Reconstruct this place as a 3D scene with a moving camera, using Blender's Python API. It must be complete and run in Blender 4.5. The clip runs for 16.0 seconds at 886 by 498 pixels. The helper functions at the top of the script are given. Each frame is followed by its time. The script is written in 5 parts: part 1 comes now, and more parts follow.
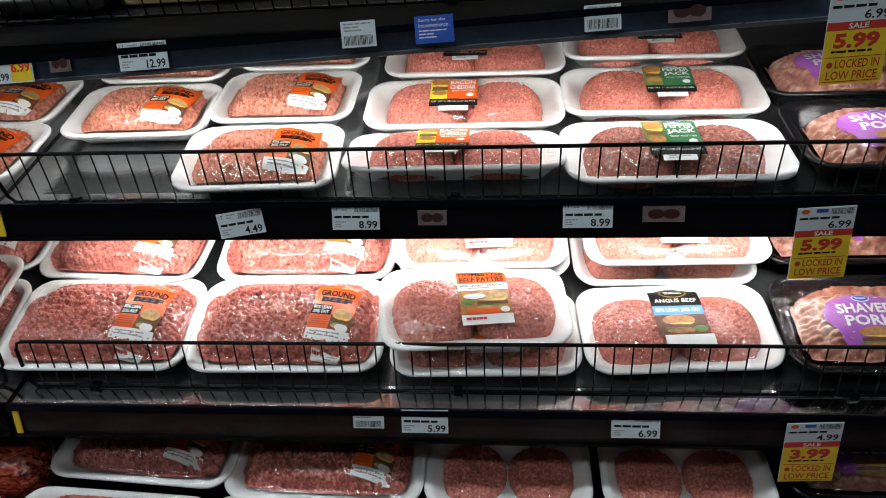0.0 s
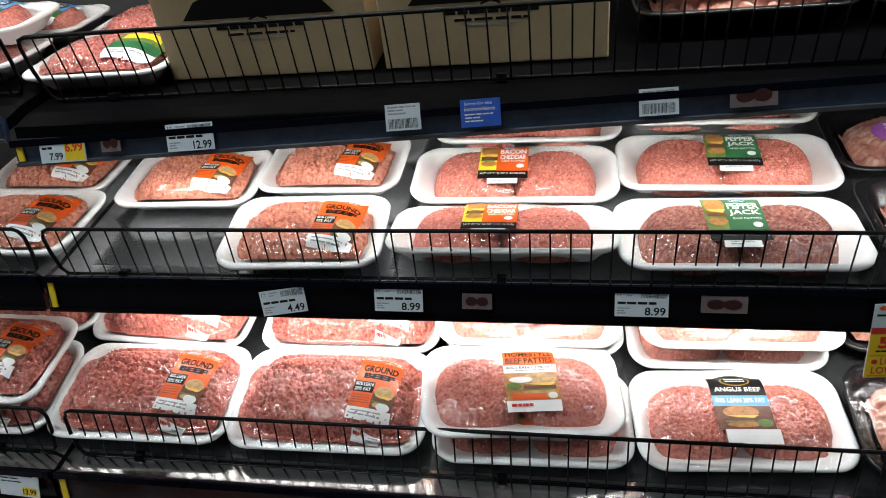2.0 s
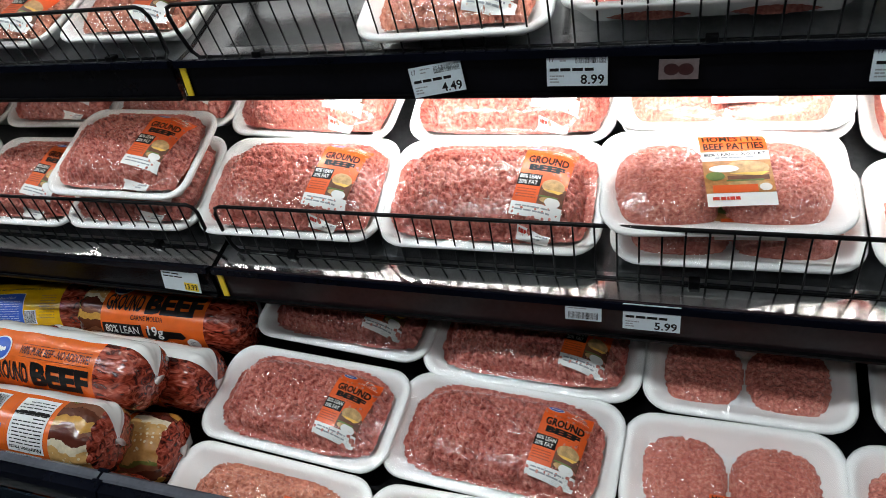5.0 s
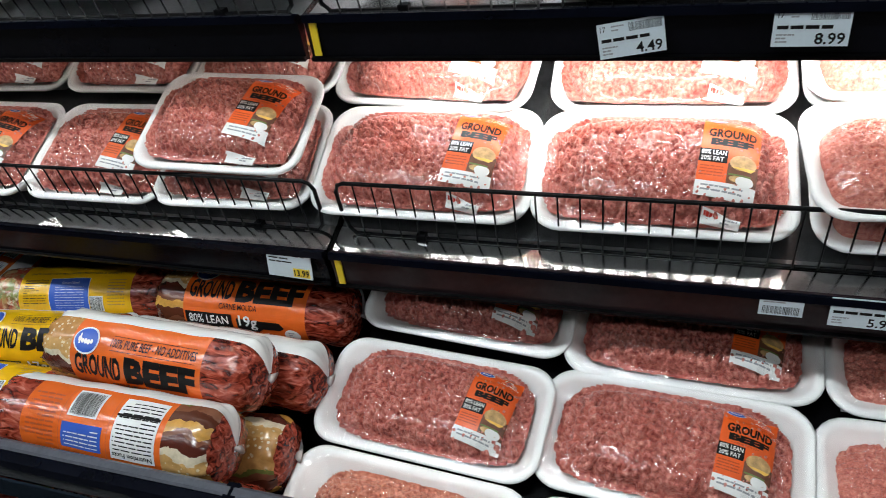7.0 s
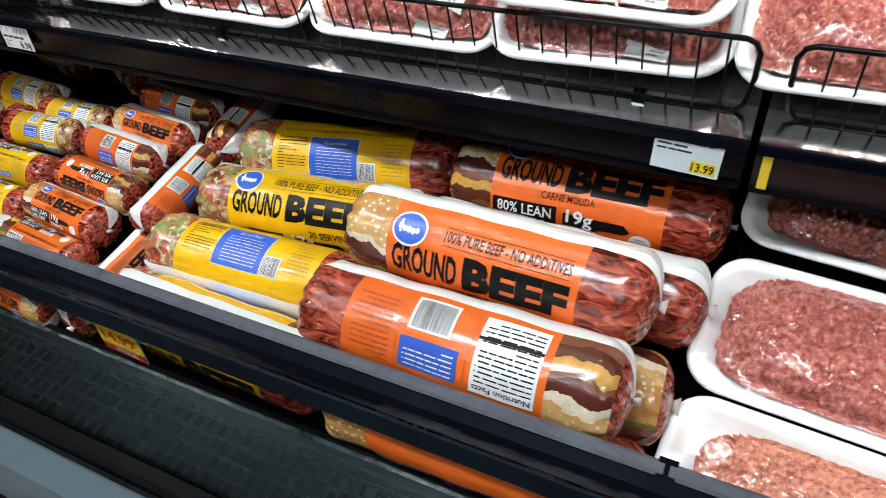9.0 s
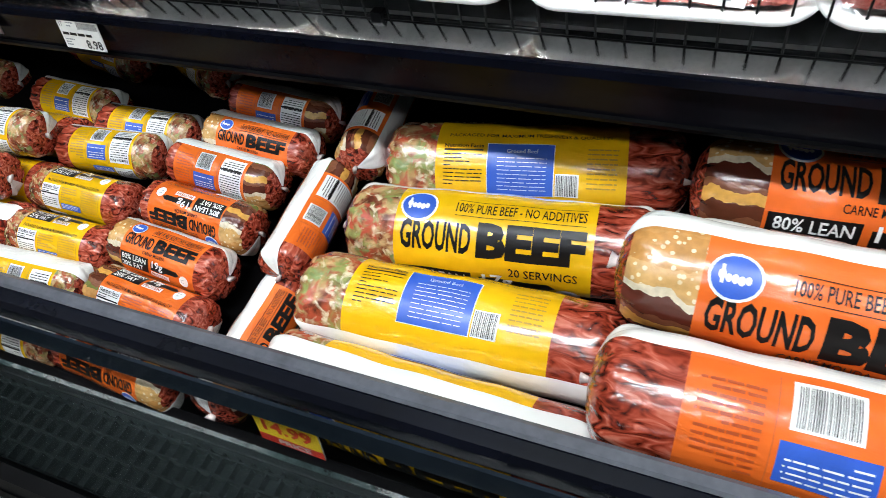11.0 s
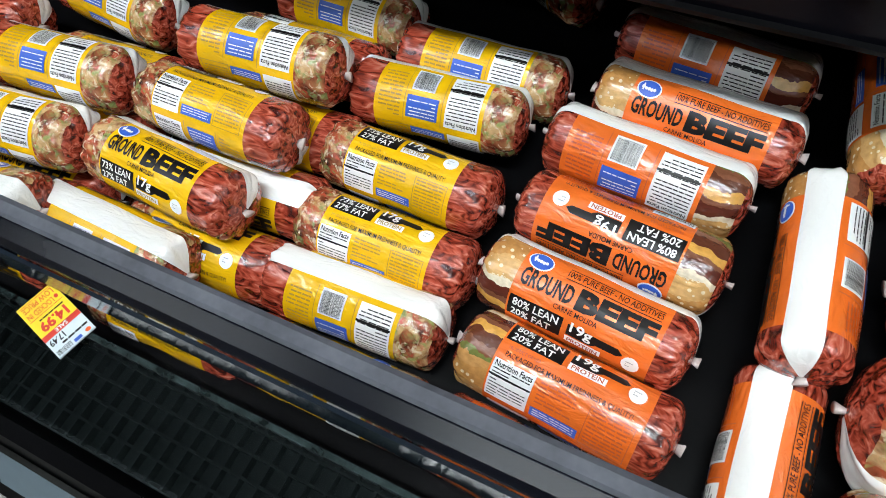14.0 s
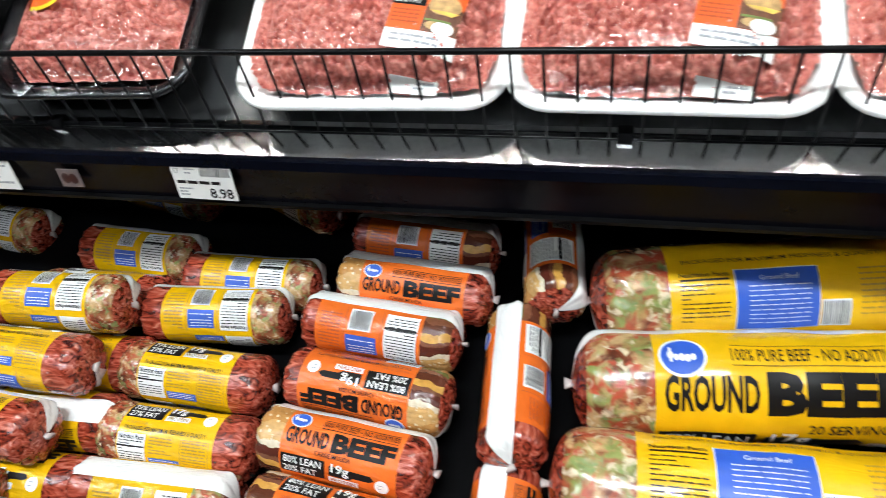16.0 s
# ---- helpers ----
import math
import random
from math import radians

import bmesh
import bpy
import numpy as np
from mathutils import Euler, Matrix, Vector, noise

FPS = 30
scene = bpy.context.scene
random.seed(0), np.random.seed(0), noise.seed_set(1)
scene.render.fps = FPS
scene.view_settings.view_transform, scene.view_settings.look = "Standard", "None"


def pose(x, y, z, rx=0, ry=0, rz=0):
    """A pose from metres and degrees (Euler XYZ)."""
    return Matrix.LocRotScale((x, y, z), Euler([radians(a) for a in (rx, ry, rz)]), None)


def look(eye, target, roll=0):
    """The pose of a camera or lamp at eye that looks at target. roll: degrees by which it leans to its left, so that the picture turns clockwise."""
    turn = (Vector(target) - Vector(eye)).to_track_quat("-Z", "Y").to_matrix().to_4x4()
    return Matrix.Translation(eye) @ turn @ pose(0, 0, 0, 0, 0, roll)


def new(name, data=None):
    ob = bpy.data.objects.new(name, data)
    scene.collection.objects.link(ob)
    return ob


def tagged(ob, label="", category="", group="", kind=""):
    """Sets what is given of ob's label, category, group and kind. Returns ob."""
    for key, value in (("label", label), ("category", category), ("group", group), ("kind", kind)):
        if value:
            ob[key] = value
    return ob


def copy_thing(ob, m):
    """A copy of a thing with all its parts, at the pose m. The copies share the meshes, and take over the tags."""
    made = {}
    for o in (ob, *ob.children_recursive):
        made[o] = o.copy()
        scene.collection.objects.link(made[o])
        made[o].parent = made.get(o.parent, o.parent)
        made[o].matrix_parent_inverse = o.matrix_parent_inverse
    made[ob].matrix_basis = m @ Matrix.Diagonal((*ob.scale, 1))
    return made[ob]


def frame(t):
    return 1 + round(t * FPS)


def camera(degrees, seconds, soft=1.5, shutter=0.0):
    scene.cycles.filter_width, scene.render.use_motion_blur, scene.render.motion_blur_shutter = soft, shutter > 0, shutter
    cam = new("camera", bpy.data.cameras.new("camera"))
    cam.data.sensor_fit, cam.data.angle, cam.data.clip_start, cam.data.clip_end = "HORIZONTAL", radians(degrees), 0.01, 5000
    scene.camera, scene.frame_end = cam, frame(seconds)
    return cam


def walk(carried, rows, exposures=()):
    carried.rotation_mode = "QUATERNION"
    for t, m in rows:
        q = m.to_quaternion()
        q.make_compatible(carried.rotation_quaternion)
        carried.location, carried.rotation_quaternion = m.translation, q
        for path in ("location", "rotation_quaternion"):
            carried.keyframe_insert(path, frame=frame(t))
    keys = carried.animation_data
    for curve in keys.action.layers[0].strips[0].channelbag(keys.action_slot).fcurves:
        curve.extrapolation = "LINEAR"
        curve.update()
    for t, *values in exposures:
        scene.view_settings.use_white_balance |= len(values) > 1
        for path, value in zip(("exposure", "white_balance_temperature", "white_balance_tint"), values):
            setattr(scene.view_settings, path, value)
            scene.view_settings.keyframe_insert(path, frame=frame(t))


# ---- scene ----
cam = camera(64.5, 16.0, 0.65, 0.2)
METRES, EYE, TILT, LEAN, TURN = 2.0, 1.40, -20.0, 1.8, 4.2
ROWS = [
    (0.0, 0.0, 0.0, 0.0, 0.0, 0.0, -0.0),
    (0.5, 0.0081, 0.0037, -0.0005, 2.36, -0.39, 0.44),
    (1.0, 0.0134, 0.0026, 0.0021, 2.27, 3.67, -0.69),
    (1.5, 0.0073, 0.0098, 0.0078, 2.17, 2.92, 1.06),
    (2.0, 0.0084, 0.0152, 0.0408, 4.87, 1.32, -0.98),
    (2.5, 0.006, 0.02, 0.0449, 4.88, 1.02, -4.45),
    (3.0, 0.0073, 0.0238, 0.0372, 6.28, -5.48, -1.35),
    (3.5, 0.0138, 0.0307, 0.0343, 4.55, -8.87, 0.32),
    (4.0, 0.0095, 0.0397, 0.0264, 6.45, -10.42, 1.03),
    (4.5, -0.0065, 0.0567, 0.0229, 11.1, -13.81, 0.06),
    (5.0, -0.0271, 0.0748, 0.0174, 14.78, -13.77, 0.8),
    (7.5, -0.175, 0.1033, 0.0045, 13.23, -17.16, 0.19),
    (8.0, -0.2219, 0.1148, -0.0026, 14.95, -21.17, -0.11),
    (8.5, -0.2682, 0.1447, -0.0038, 18.04, -23.69, 0.21),
    (9.0, -0.317, 0.1561, -0.0175, 21.65, -26.6, -2.83),
    (11.5, -0.512, 0.2216, -0.0373, 17.06, -30.42, -0.72),
    (12.0, -0.5644, 0.2333, -0.0422, 15.51, -32.7, -2.41),
    (12.5, -0.6123, 0.2319, -0.0476, 15.96, -33.37, -2.71),
    (13.0, -0.6412, 0.2361, -0.0516, 16.3, -35.93, -3.02),
    (13.5, -0.6739, 0.2664, -0.0465, 20.99, -39.34, -2.63),
    (14.0, -0.6941, 0.2924, -0.051, 22.43, -40.54, -3.2),
    (14.5, -0.7012, 0.299, -0.0463, 19.55, -39.12, -1.85),
    (15.0, -0.6915, 0.2922, -0.0361, 17.74, -35.09, 0.73),
    (15.5, -0.6685, 0.2776, -0.03, 15.79, -25.94, 0.37),
    (16.0, -0.6209, 0.2481, -0.0302, 9.29, -23.19, 1.88),
]
walk(cam, [(t, pose(0, 0, EYE, TILT, LEAN, TURN) @ pose(METRES * x, METRES * y, METRES * z, 90 + pitch, roll, yaw)) for t, x, y, z, yaw, pitch, roll in ROWS],
     [(0.0, -0.72), (3.0, -0.70), (4.2, -0.60), (5.2, -0.32), (7.3, -0.08), (9.0, 0.42), (11.3, 0.57), (14.0, 0.46), (14.6, 0.38), (15.2, 0.44), (16.0, 0.60)])

# ---- light ----
world = bpy.data.worlds.new("world")
scene.world = world
world.use_nodes = True
world.node_tree.nodes["Background"].inputs[0].default_value = (0.75, 0.85, 1.0, 1)
world.node_tree.nodes["Background"].inputs[1].default_value = 0.003


def area_lamp(name, place, target, sx, sy, watts, colour):
    data = bpy.data.lights.new(name, "AREA")
    data.shape, data.size, data.size_y, data.energy, data.color = "RECTANGLE", sx, sy, watts, colour
    ob = new(name, data)
    ob.matrix_world = look(place, target)
    return tagged(ob, kind="structure")


CEIL = 4.2
COOL = (0.86, 0.95, 0.98)
WARM = (0.96, 0.965, 0.95)
# rows of fluorescent tubes over the aisle
for lx in (-4.2, -1.4, 3.2):
    for ly in (-2.2, -0.35):
        area_lamp("ceiling_lamp", (lx, ly, CEIL - 0.12), (lx, ly + 0.001, 0), 1.9, 0.3, (22 if lx < -4 else 32 if lx > 0 else 72) if ly > -1 else 5, COOL)
# light of the LED bars under the shelves' front edges (x centre, front y, height, length, watts)
for lx, ly, lz, ll, watts in ((-0.06, 0.895, 1.098, 1.1, 4.6), (-1.28, 0.895, 1.098, 1.1, 0.04), (-0.06, 0.90, 1.306, 1.1, 3.3),
                              # the two at 1.62 hang from no shelf or bar, added to brighten the top level
                              (-1.28, 0.90, 1.306, 1.1, 1.0), (-0.06, 0.90, 1.62, 1.1, 7.0), (-1.28, 0.90, 1.62, 1.1, 5.0)):
    area_lamp("led_bar_light", (lx, ly, lz), (lx, ly + 0.20, lz - 0.12), ll, 0.012, watts, WARM)


# ---- materials ----
def material(name, base=(0.5, 0.5, 0.5), rough=0.5, metal=0.0, vary=0.12, scale=30.0, bump=0.0, bump_scale=200.0, coat=0.0, spec=0.5):
    """A plain surface with colour variation at two scales and a fine relief."""
    m = bpy.data.materials.new(name)
    m.use_nodes = True
    nt = m.node_tree
    b = nt.nodes["Principled BSDF"]
    b.inputs["Roughness"].default_value, b.inputs["Metallic"].default_value = rough, metal
    b.inputs["Specular IOR Level"].default_value = spec
    b.inputs["Coat Weight"].default_value, b.inputs["Coat Roughness"].default_value = coat, 0.08
    co = nt.nodes.new("ShaderNodeTexCoord")
    n1, n2 = nt.nodes.new("ShaderNodeTexNoise"), nt.nodes.new("ShaderNodeTexNoise")
    n1.inputs["Scale"].default_value, n2.inputs["Scale"].default_value = scale, scale * 9
    n1.inputs["Detail"].default_value = 4
    for n in (n1, n2):
        nt.links.new(co.outputs["Object"], n.inputs["Vector"])
    mixf = nt.nodes.new("ShaderNodeMath")
    mixf.operation = "MULTIPLY_ADD"
    mixf.inputs[1].default_value = 0.35
    nt.links.new(n2.outputs["Fac"], mixf.inputs[0])
    nt.links.new(n1.outputs["Fac"], mixf.inputs[2])
    ramp = nt.nodes.new("ShaderNodeValToRGB")
    lo, hi = [max(0, c * (1 - vary)) for c in base], [min(1, c * (1 + vary)) for c in base]
    ramp.color_ramp.elements[0].position, ramp.color_ramp.elements[0].color = 0.42, (*lo, 1)
    ramp.color_ramp.elements[1].position, ramp.color_ramp.elements[1].color = 0.92, (*hi, 1)
    nt.links.new(mixf.outputs[0], ramp.inputs[0])
    nt.links.new(ramp.outputs[0], b.inputs["Base Color"])
    if bump:
        nb, bp = nt.nodes.new("ShaderNodeTexNoise"), nt.nodes.new("ShaderNodeBump")
        nb.inputs["Scale"].default_value, nb.inputs["Detail"].default_value = bump_scale, 3
        nt.links.new(co.outputs["Object"], nb.inputs["Vector"])
        nt.links.new(nb.outputs["Fac"], bp.inputs["Height"])
        bp.inputs["Strength"].default_value, bp.inputs["Distance"].default_value = bump, 0.002
        nt.links.new(bp.outputs[0], b.inputs["Normal"])
    return m


def film_material(name, gloss, bump, scale, even=False, rough=0.05, tint=(1, 1, 1)):
    """Clear stretch film: lets light through and shines."""
    m = bpy.data.materials.new(name)
    m.use_nodes = True
    nt = m.node_tree
    nt.nodes.remove(nt.nodes["Principled BSDF"])
    tr, gl, mx = nt.nodes.new("ShaderNodeBsdfTransparent"), nt.nodes.new("ShaderNodeBsdfGlossy"), nt.nodes.new("ShaderNodeMixShader")
    fr, ad = nt.nodes.new("ShaderNodeFresnel"), nt.nodes.new("ShaderNodeMath")
    ad.operation = "ADD"
    ad.inputs[1].default_value = gloss
    fr.inputs[0].default_value = 1.4
    gl.inputs["Roughness"].default_value, gl.inputs["Color"].default_value = rough, (*tint, 1)
    tr.inputs[0].default_value = (0.97, 0.97, 0.97, 1)
    co, nz, bp = nt.nodes.new("ShaderNodeTexCoord"), nt.nodes.new("ShaderNodeTexNoise"), nt.nodes.new("ShaderNodeBump")
    nz.inputs["Scale"].default_value, nz.inputs["Detail"].default_value, nz.inputs["Distortion"].default_value = scale, 3, 1.2
    nt.links.new(co.outputs["Object"], nz.inputs["Vector"])
    nt.links.new(nz.outputs["Fac"], bp.inputs["Height"])
    bp.inputs["Strength"].default_value, bp.inputs["Distance"].default_value = bump, 0.006
    nt.links.new(bp.outputs[0], gl.inputs["Normal"])
    nt.links.new(fr.outputs[0], ad.inputs[0])
    mx.inputs[0].default_value = gloss
    if not even:
        nt.links.new(ad.outputs[0], mx.inputs[0])
    nt.links.new(tr.outputs[0], mx.inputs[1])
    nt.links.new(gl.outputs[0], mx.inputs[2])
    nt.links.new(mx.outputs[0], nt.nodes["Material Output"].inputs[0])
    return m


def meat_material(name, dark, mid, fat, fat_at=0.66, scale=260.0, rough=0.38):
    """Minced meat: red grain with flecks of fat, moist."""
    m = bpy.data.materials.new(name)
    m.use_nodes = True
    nt = m.node_tree
    b = nt.nodes["Principled BSDF"]
    b.inputs["Roughness"].default_value = rough
    b.inputs["Coat Weight"].default_value, b.inputs["Coat Roughness"].default_value = 0.12, 0.2
    co = nt.nodes.new("ShaderNodeTexCoord")
    info = nt.nodes.new("ShaderNodeObjectInfo")
    off = nt.nodes.new("ShaderNodeVectorMath")
    off.operation = "ADD"
    nt.links.new(co.outputs["Object"], off.inputs[0])
    nt.links.new(info.outputs["Random"], off.inputs[1])
    n1, n2 = nt.nodes.new("ShaderNodeTexNoise"), nt.nodes.new("ShaderNodeTexNoise")
    n1.inputs["Scale"].default_value, n1.inputs["Detail"].default_value = scale * 0.8, 3
    n2.inputs["Scale"].default_value, n2.inputs["Detail"].default_value = scale * 0.14, 2
    ad = nt.nodes.new("ShaderNodeMath")
    ad.operation = "MULTIPLY_ADD"
    ad.inputs[1].default_value = 0.3
    for n in (n1, n2):
        nt.links.new(off.outputs[0], n.inputs["Vector"])
    nt.links.new(n2.outputs["Fac"], ad.inputs[0])
    nt.links.new(n1.outputs["Fac"], ad.inputs[2])
    ramp = nt.nodes.new("ShaderNodeValToRGB")
    e = ramp.color_ramp.elements
    e[0].position, e[0].color = 0.42, (*dark, 1)
    e[1].position, e[1].color = 1.0, (*fat, 1)
    x = e.new(0.68)
    x.color = (*mid, 1)
    x = e.new(0.68 + (1 - 0.68) * fat_at * 0.75)
    x.color = (*[0.6 * a + 0.4 * c for a, c in zip(mid, fat)], 1)
    nt.links.new(ad.outputs[0], ramp.inputs[0])
    nt.links.new(ramp.outputs[0], b.inputs["Base Color"])
    vo, bp = nt.nodes.new("ShaderNodeTexVoronoi"), nt.nodes.new("ShaderNodeBump")
    vo.inputs["Scale"].default_value = scale * 1.3
    vo.feature = "SMOOTH_F1"
    vo.inputs["Smoothness"].default_value = 0.25
    nt.links.new(off.outputs[0], vo.inputs["Vector"])
    nt.links.new(vo.outputs["Distance"], bp.inputs["Height"])
    bp.invert = True
    bp.inputs["Strength"].default_value, bp.inputs["Distance"].default_value = 0.7, 0.0018
    nt.links.new(bp.outputs[0], b.inputs["Normal"])
    return m


def chub_material(name, panel, photo, length, radius):
    """Printed plastic sleeve round minced meat: panel colour, picture zone, white seam strip and clear ends."""
    m = bpy.data.materials.new(name)
    m.use_nodes = True
    nt = m.node_tree
    b = nt.nodes["Principled BSDF"]
    b.inputs["Roughness"].default_value = 0.26
    b.inputs["Coat Weight"].default_value, b.inputs["Coat Roughness"].default_value = 0.5, 0.05

    def math_node(op, a, c=0.0):
        n = nt.nodes.new("ShaderNodeMath")
        n.operation = op
        for i, v in ((0, a), (1, c)):
            if isinstance(v, (int, float)):
                n.inputs[i].default_value = v
            else:
                nt.links.new(v, n.inputs[i])
        return n.outputs[0]

    def mixed(f, a, c):
        n = nt.nodes.new("ShaderNodeMix")
        n.data_type = "RGBA"
        nt.links.new(f, n.inputs[0])
        for i, v in ((6, a), (7, c)):
            if isinstance(v, tuple):
                n.inputs[i].default_value = (*v, 1)
            else:
                nt.links.new(v, n.inputs[i])
        return n.outputs[2]

    def ramp_of(f, stops, constant=True):
        n = nt.nodes.new("ShaderNodeValToRGB")
        n.color_ramp.interpolation = "CONSTANT" if constant else "LINEAR"
        e = n.color_ramp.elements
        while len(e) < len(stops):
            e.new(0.5)
        for el, (p, c) in zip(e, stops):
            el.position, el.color = p, (*c, 1)
        nt.links.new(f, n.inputs[0])
        return n.outputs[0]

    co, sep = nt.nodes.new("ShaderNodeTexCoord"), nt.nodes.new("ShaderNodeSeparateXYZ")
    nt.links.new(co.outputs["Object"], sep.inputs[0])
    t = math_node("ADD", math_node("DIVIDE", sep.outputs[0], length), 0.5)
    ang = math_node("ARCTAN2", math_node("MULTIPLY", sep.outputs[1], -1.0), sep.outputs[2])
    turn = math_node("FRACT", math_node("ADD", math_node("DIVIDE", ang, 2 * math.pi), 1.0))

    def noise_tex(scale, detail=3.0):
        n = nt.nodes.new("ShaderNodeTexNoise")
        n.inputs["Scale"].default_value, n.inputs["Detail"].default_value = scale, detail
        nt.links.new(co.outputs["Object"], n.inputs["Vector"])
        return n

    # minced meat seen through the clear ends
    mp = nt.nodes.new("ShaderNodeMapping")
    mp.inputs["Scale"].default_value = (0.35, 1, 1)
    nt.links.new(co.outputs["Object"], mp.inputs[0])
    nm = noise_tex(150 if radius < 0.04 else 110, 2)
    nt.links.new(mp.outputs[0], nm.inputs["Vector"])
    nm.inputs["Distortion"].default_value = 1.5
    meat = ramp_of(nm.outputs["Fac"], [(0.36, (0.055, 0.006, 0.003)), (0.48, (0.24, 0.030, 0.014)), (0.60, (0.42, 0.075, 0.042)), (0.76, (0.62, 0.22, 0.15))], False)
    # picture of food
    na = noise_tex(52 if radius < 0.04 else 34, 4)
    f = math_node("ADD", turn, math_node("MULTIPLY", math_node("SUBTRACT", na.outputs["Fac"], 0.5), 0.11))
    if photo == "burger":
        pic = ramp_of(math_node("FRACT", math_node("MULTIPLY", f, 2.2)), [(0.0, (0.52, 0.25, 0.07)), (0.2, (0.62, 0.36, 0.13)), (0.36, (0.72, 0.62, 0.45)),
                      (0.42, (0.10, 0.02, 0.012)), (0.54, (0.20, 0.07, 0.035)), (0.60, (0.66, 0.34, 0.07)), (0.68, (0.11, 0.03, 0.015)), (0.80, (0.22, 0.08, 0.04)), (0.88, (0.16, 0.18, 0.04)), (0.92, (0.55, 0.28, 0.09))])
        vo = nt.nodes.new("ShaderNodeTexVoronoi")
        vo.inputs["Scale"].default_value = 190 if radius < 0.04 else 150
        nt.links.new(co.outputs["Object"], vo.inputs["Vector"])
        seed = math_node("LESS_THAN", vo.outputs["Distance"], 0.27)
        bun = math_node("LESS_THAN", math_node("FRACT", math_node("MULTIPLY", f, 2.2)), 0.36)
        pic = mixed(math_node("MULTIPLY", seed, bun), pic, (0.8, 0.66, 0.42))
    else:
        big = 1.05 if radius < 0.04 else 0.58
        pic = ramp_of(noise_tex(70 * big, 3).outputs["Fac"], [(0.34, (0.045, 0.012, 0.006)), (0.48, (0.16, 0.035, 0.015)), (0.60, (0.34, 0.12, 0.05)), (0.72, (0.46, 0.26, 0.10))], False)
        foods = [(62, 0.48, 0.62, (0.42, 0.07, 0.03)), (58, 0.50, 0.60, (0.60, 0.38, 0.18)), (74, 0.54, 0.66, (0.27, 0.31, 0.09)), (110, 0.54, 0.66, (0.50, 0.08, 0.04)), (150, 0.56, 0.68, (0.76, 0.62, 0.42)), (95, 0.58, 0.70, (0.20, 0.28, 0.10))]
        for k, (sc, lo, hi, colour) in enumerate(foods):
            mv = nt.nodes.new("ShaderNodeMapping")
            mv.inputs["Location"].default_value = (0.31 * k + 0.1, 0.77 * k, 0.53 * k)
            nt.links.new(co.outputs["Object"], mv.inputs[0])
            nz = noise_tex(sc * big, 4)
            nt.links.new(mv.outputs[0], nz.inputs["Vector"])
            nz.inputs["Distortion"].default_value = 0.9
            mr = nt.nodes.new("ShaderNodeMapRange")
            mr.inputs["From Min"].default_value, mr.inputs["From Max"].default_value = lo, hi
            nt.links.new(nz.outputs["Fac"], mr.inputs["Value"])
            pic = mixed(mr.outputs["Result"], pic, colour)
    shade = noise_tex(230 if radius < 0.04 else 150, 4)
    pic = mixed(math_node("MULTIPLY", math_node("SUBTRACT", shade.outputs["Fac"], 0.30), 0.7), pic, (0.05, 0.017, 0.008))
    # printed panel with a faint mottle
    np_ = noise_tex(60, 4)
    pan = ramp_of(np_.outputs["Fac"], [(0.35, tuple(c * 0.9 for c in panel)), (0.7, panel)], False)
    col = mixed(math_node("GREATER_THAN", t, 0.20), pic, pan)
    col = mixed(math_node("GREATER_THAN", t, 0.86 if photo == "burger" and radius < 0.04 else 0.80), col, meat)
    col = mixed(math_node("LESS_THAN", t, 0.035), col, meat)
    wob = math_node("MULTIPLY", math_node("SUBTRACT", noise_tex(9, 1).outputs["Fac"], 0.5), 0.03)
    tw = math_node("ADD", turn, wob)
    strip = math_node("MULTIPLY", math_node("GREATER_THAN", tw, 0.85), math_node("LESS_THAN", tw, 0.985))
    col = mixed(strip, col, (0.82, 0.82, 0.80))
    nt.links.new(col, b.inputs["Base Color"])
    # creases in the sleeve
    nb, bp = noise_tex(105 if radius < 0.04 else 60, 4), nt.nodes.new("ShaderNodeBump")
    ml = nt.nodes.new("ShaderNodeMapping")
    ml.inputs["Scale"].default_value = (0.45, 1, 1)
    nt.links.new(co.outputs["Object"], ml.inputs[0])
    nt.links.new(ml.outputs[0], nb.inputs["Vector"])
    nb.inputs["Distortion"].default_value = 0.7
    nt.links.new(nb.outputs["Fac"], bp.inputs["Height"])
    bp.inputs["Strength"].default_value, bp.inputs["Distance"].default_value = 0.85 if radius < 0.04 else 0.5, 0.0022
    nt.links.new(bp.outputs[0], b.inputs["Normal"])
    nt.links.new(bp.outputs[0], b.inputs["Coat Normal"])
    return m


def glow_material(name, colour, strength):
    m = bpy.data.materials.new(name)
    m.use_nodes = True
    b = m.node_tree.nodes["Principled BSDF"]
    b.inputs["Emission Color"].default_value, b.inputs["Emission Strength"].default_value = (*colour, 1), strength
    return m


BLACK = material("black_enamel", (0.0022, 0.0022, 0.0026), 0.32, 0, 0.4, 12, 0.05, 400, 0, 0.05)
RIM = material("glossy_black_rim", (0.0020, 0.0026, 0.0060), 0.25, 0, 0.4, 12, 0.01, 60, 0, 0.08)
RAIL = material("black_price_rail", (0.004, 0.004, 0.006), 0.22, 0, 0.35, 18, 0.04, 300, 0, 0.08)
NAVY = material("dark_blue_plastic_rail", (0.034, 0.052, 0.095), 0.2, 0, 0.35, 10, 0.04, 200, 0, 0.6)
SMOKE = material("smoky_clear_deck_rail", (0.010, 0.015, 0.022), 0.16, 0, 0.35, 10, 0.04, 200, 0, 0.3)
MAUVE = material("smoky_plastic_rail", (0.018, 0.012, 0.014), 0.25, 0, 0.3, 14, 0.04, 200, 0, 0.2)
GRILLE = material("matt_black_grille", (0.0022, 0.0036, 0.0036), 0.55, 0, 0.3, 30, 0, 1, 0, 0.025)
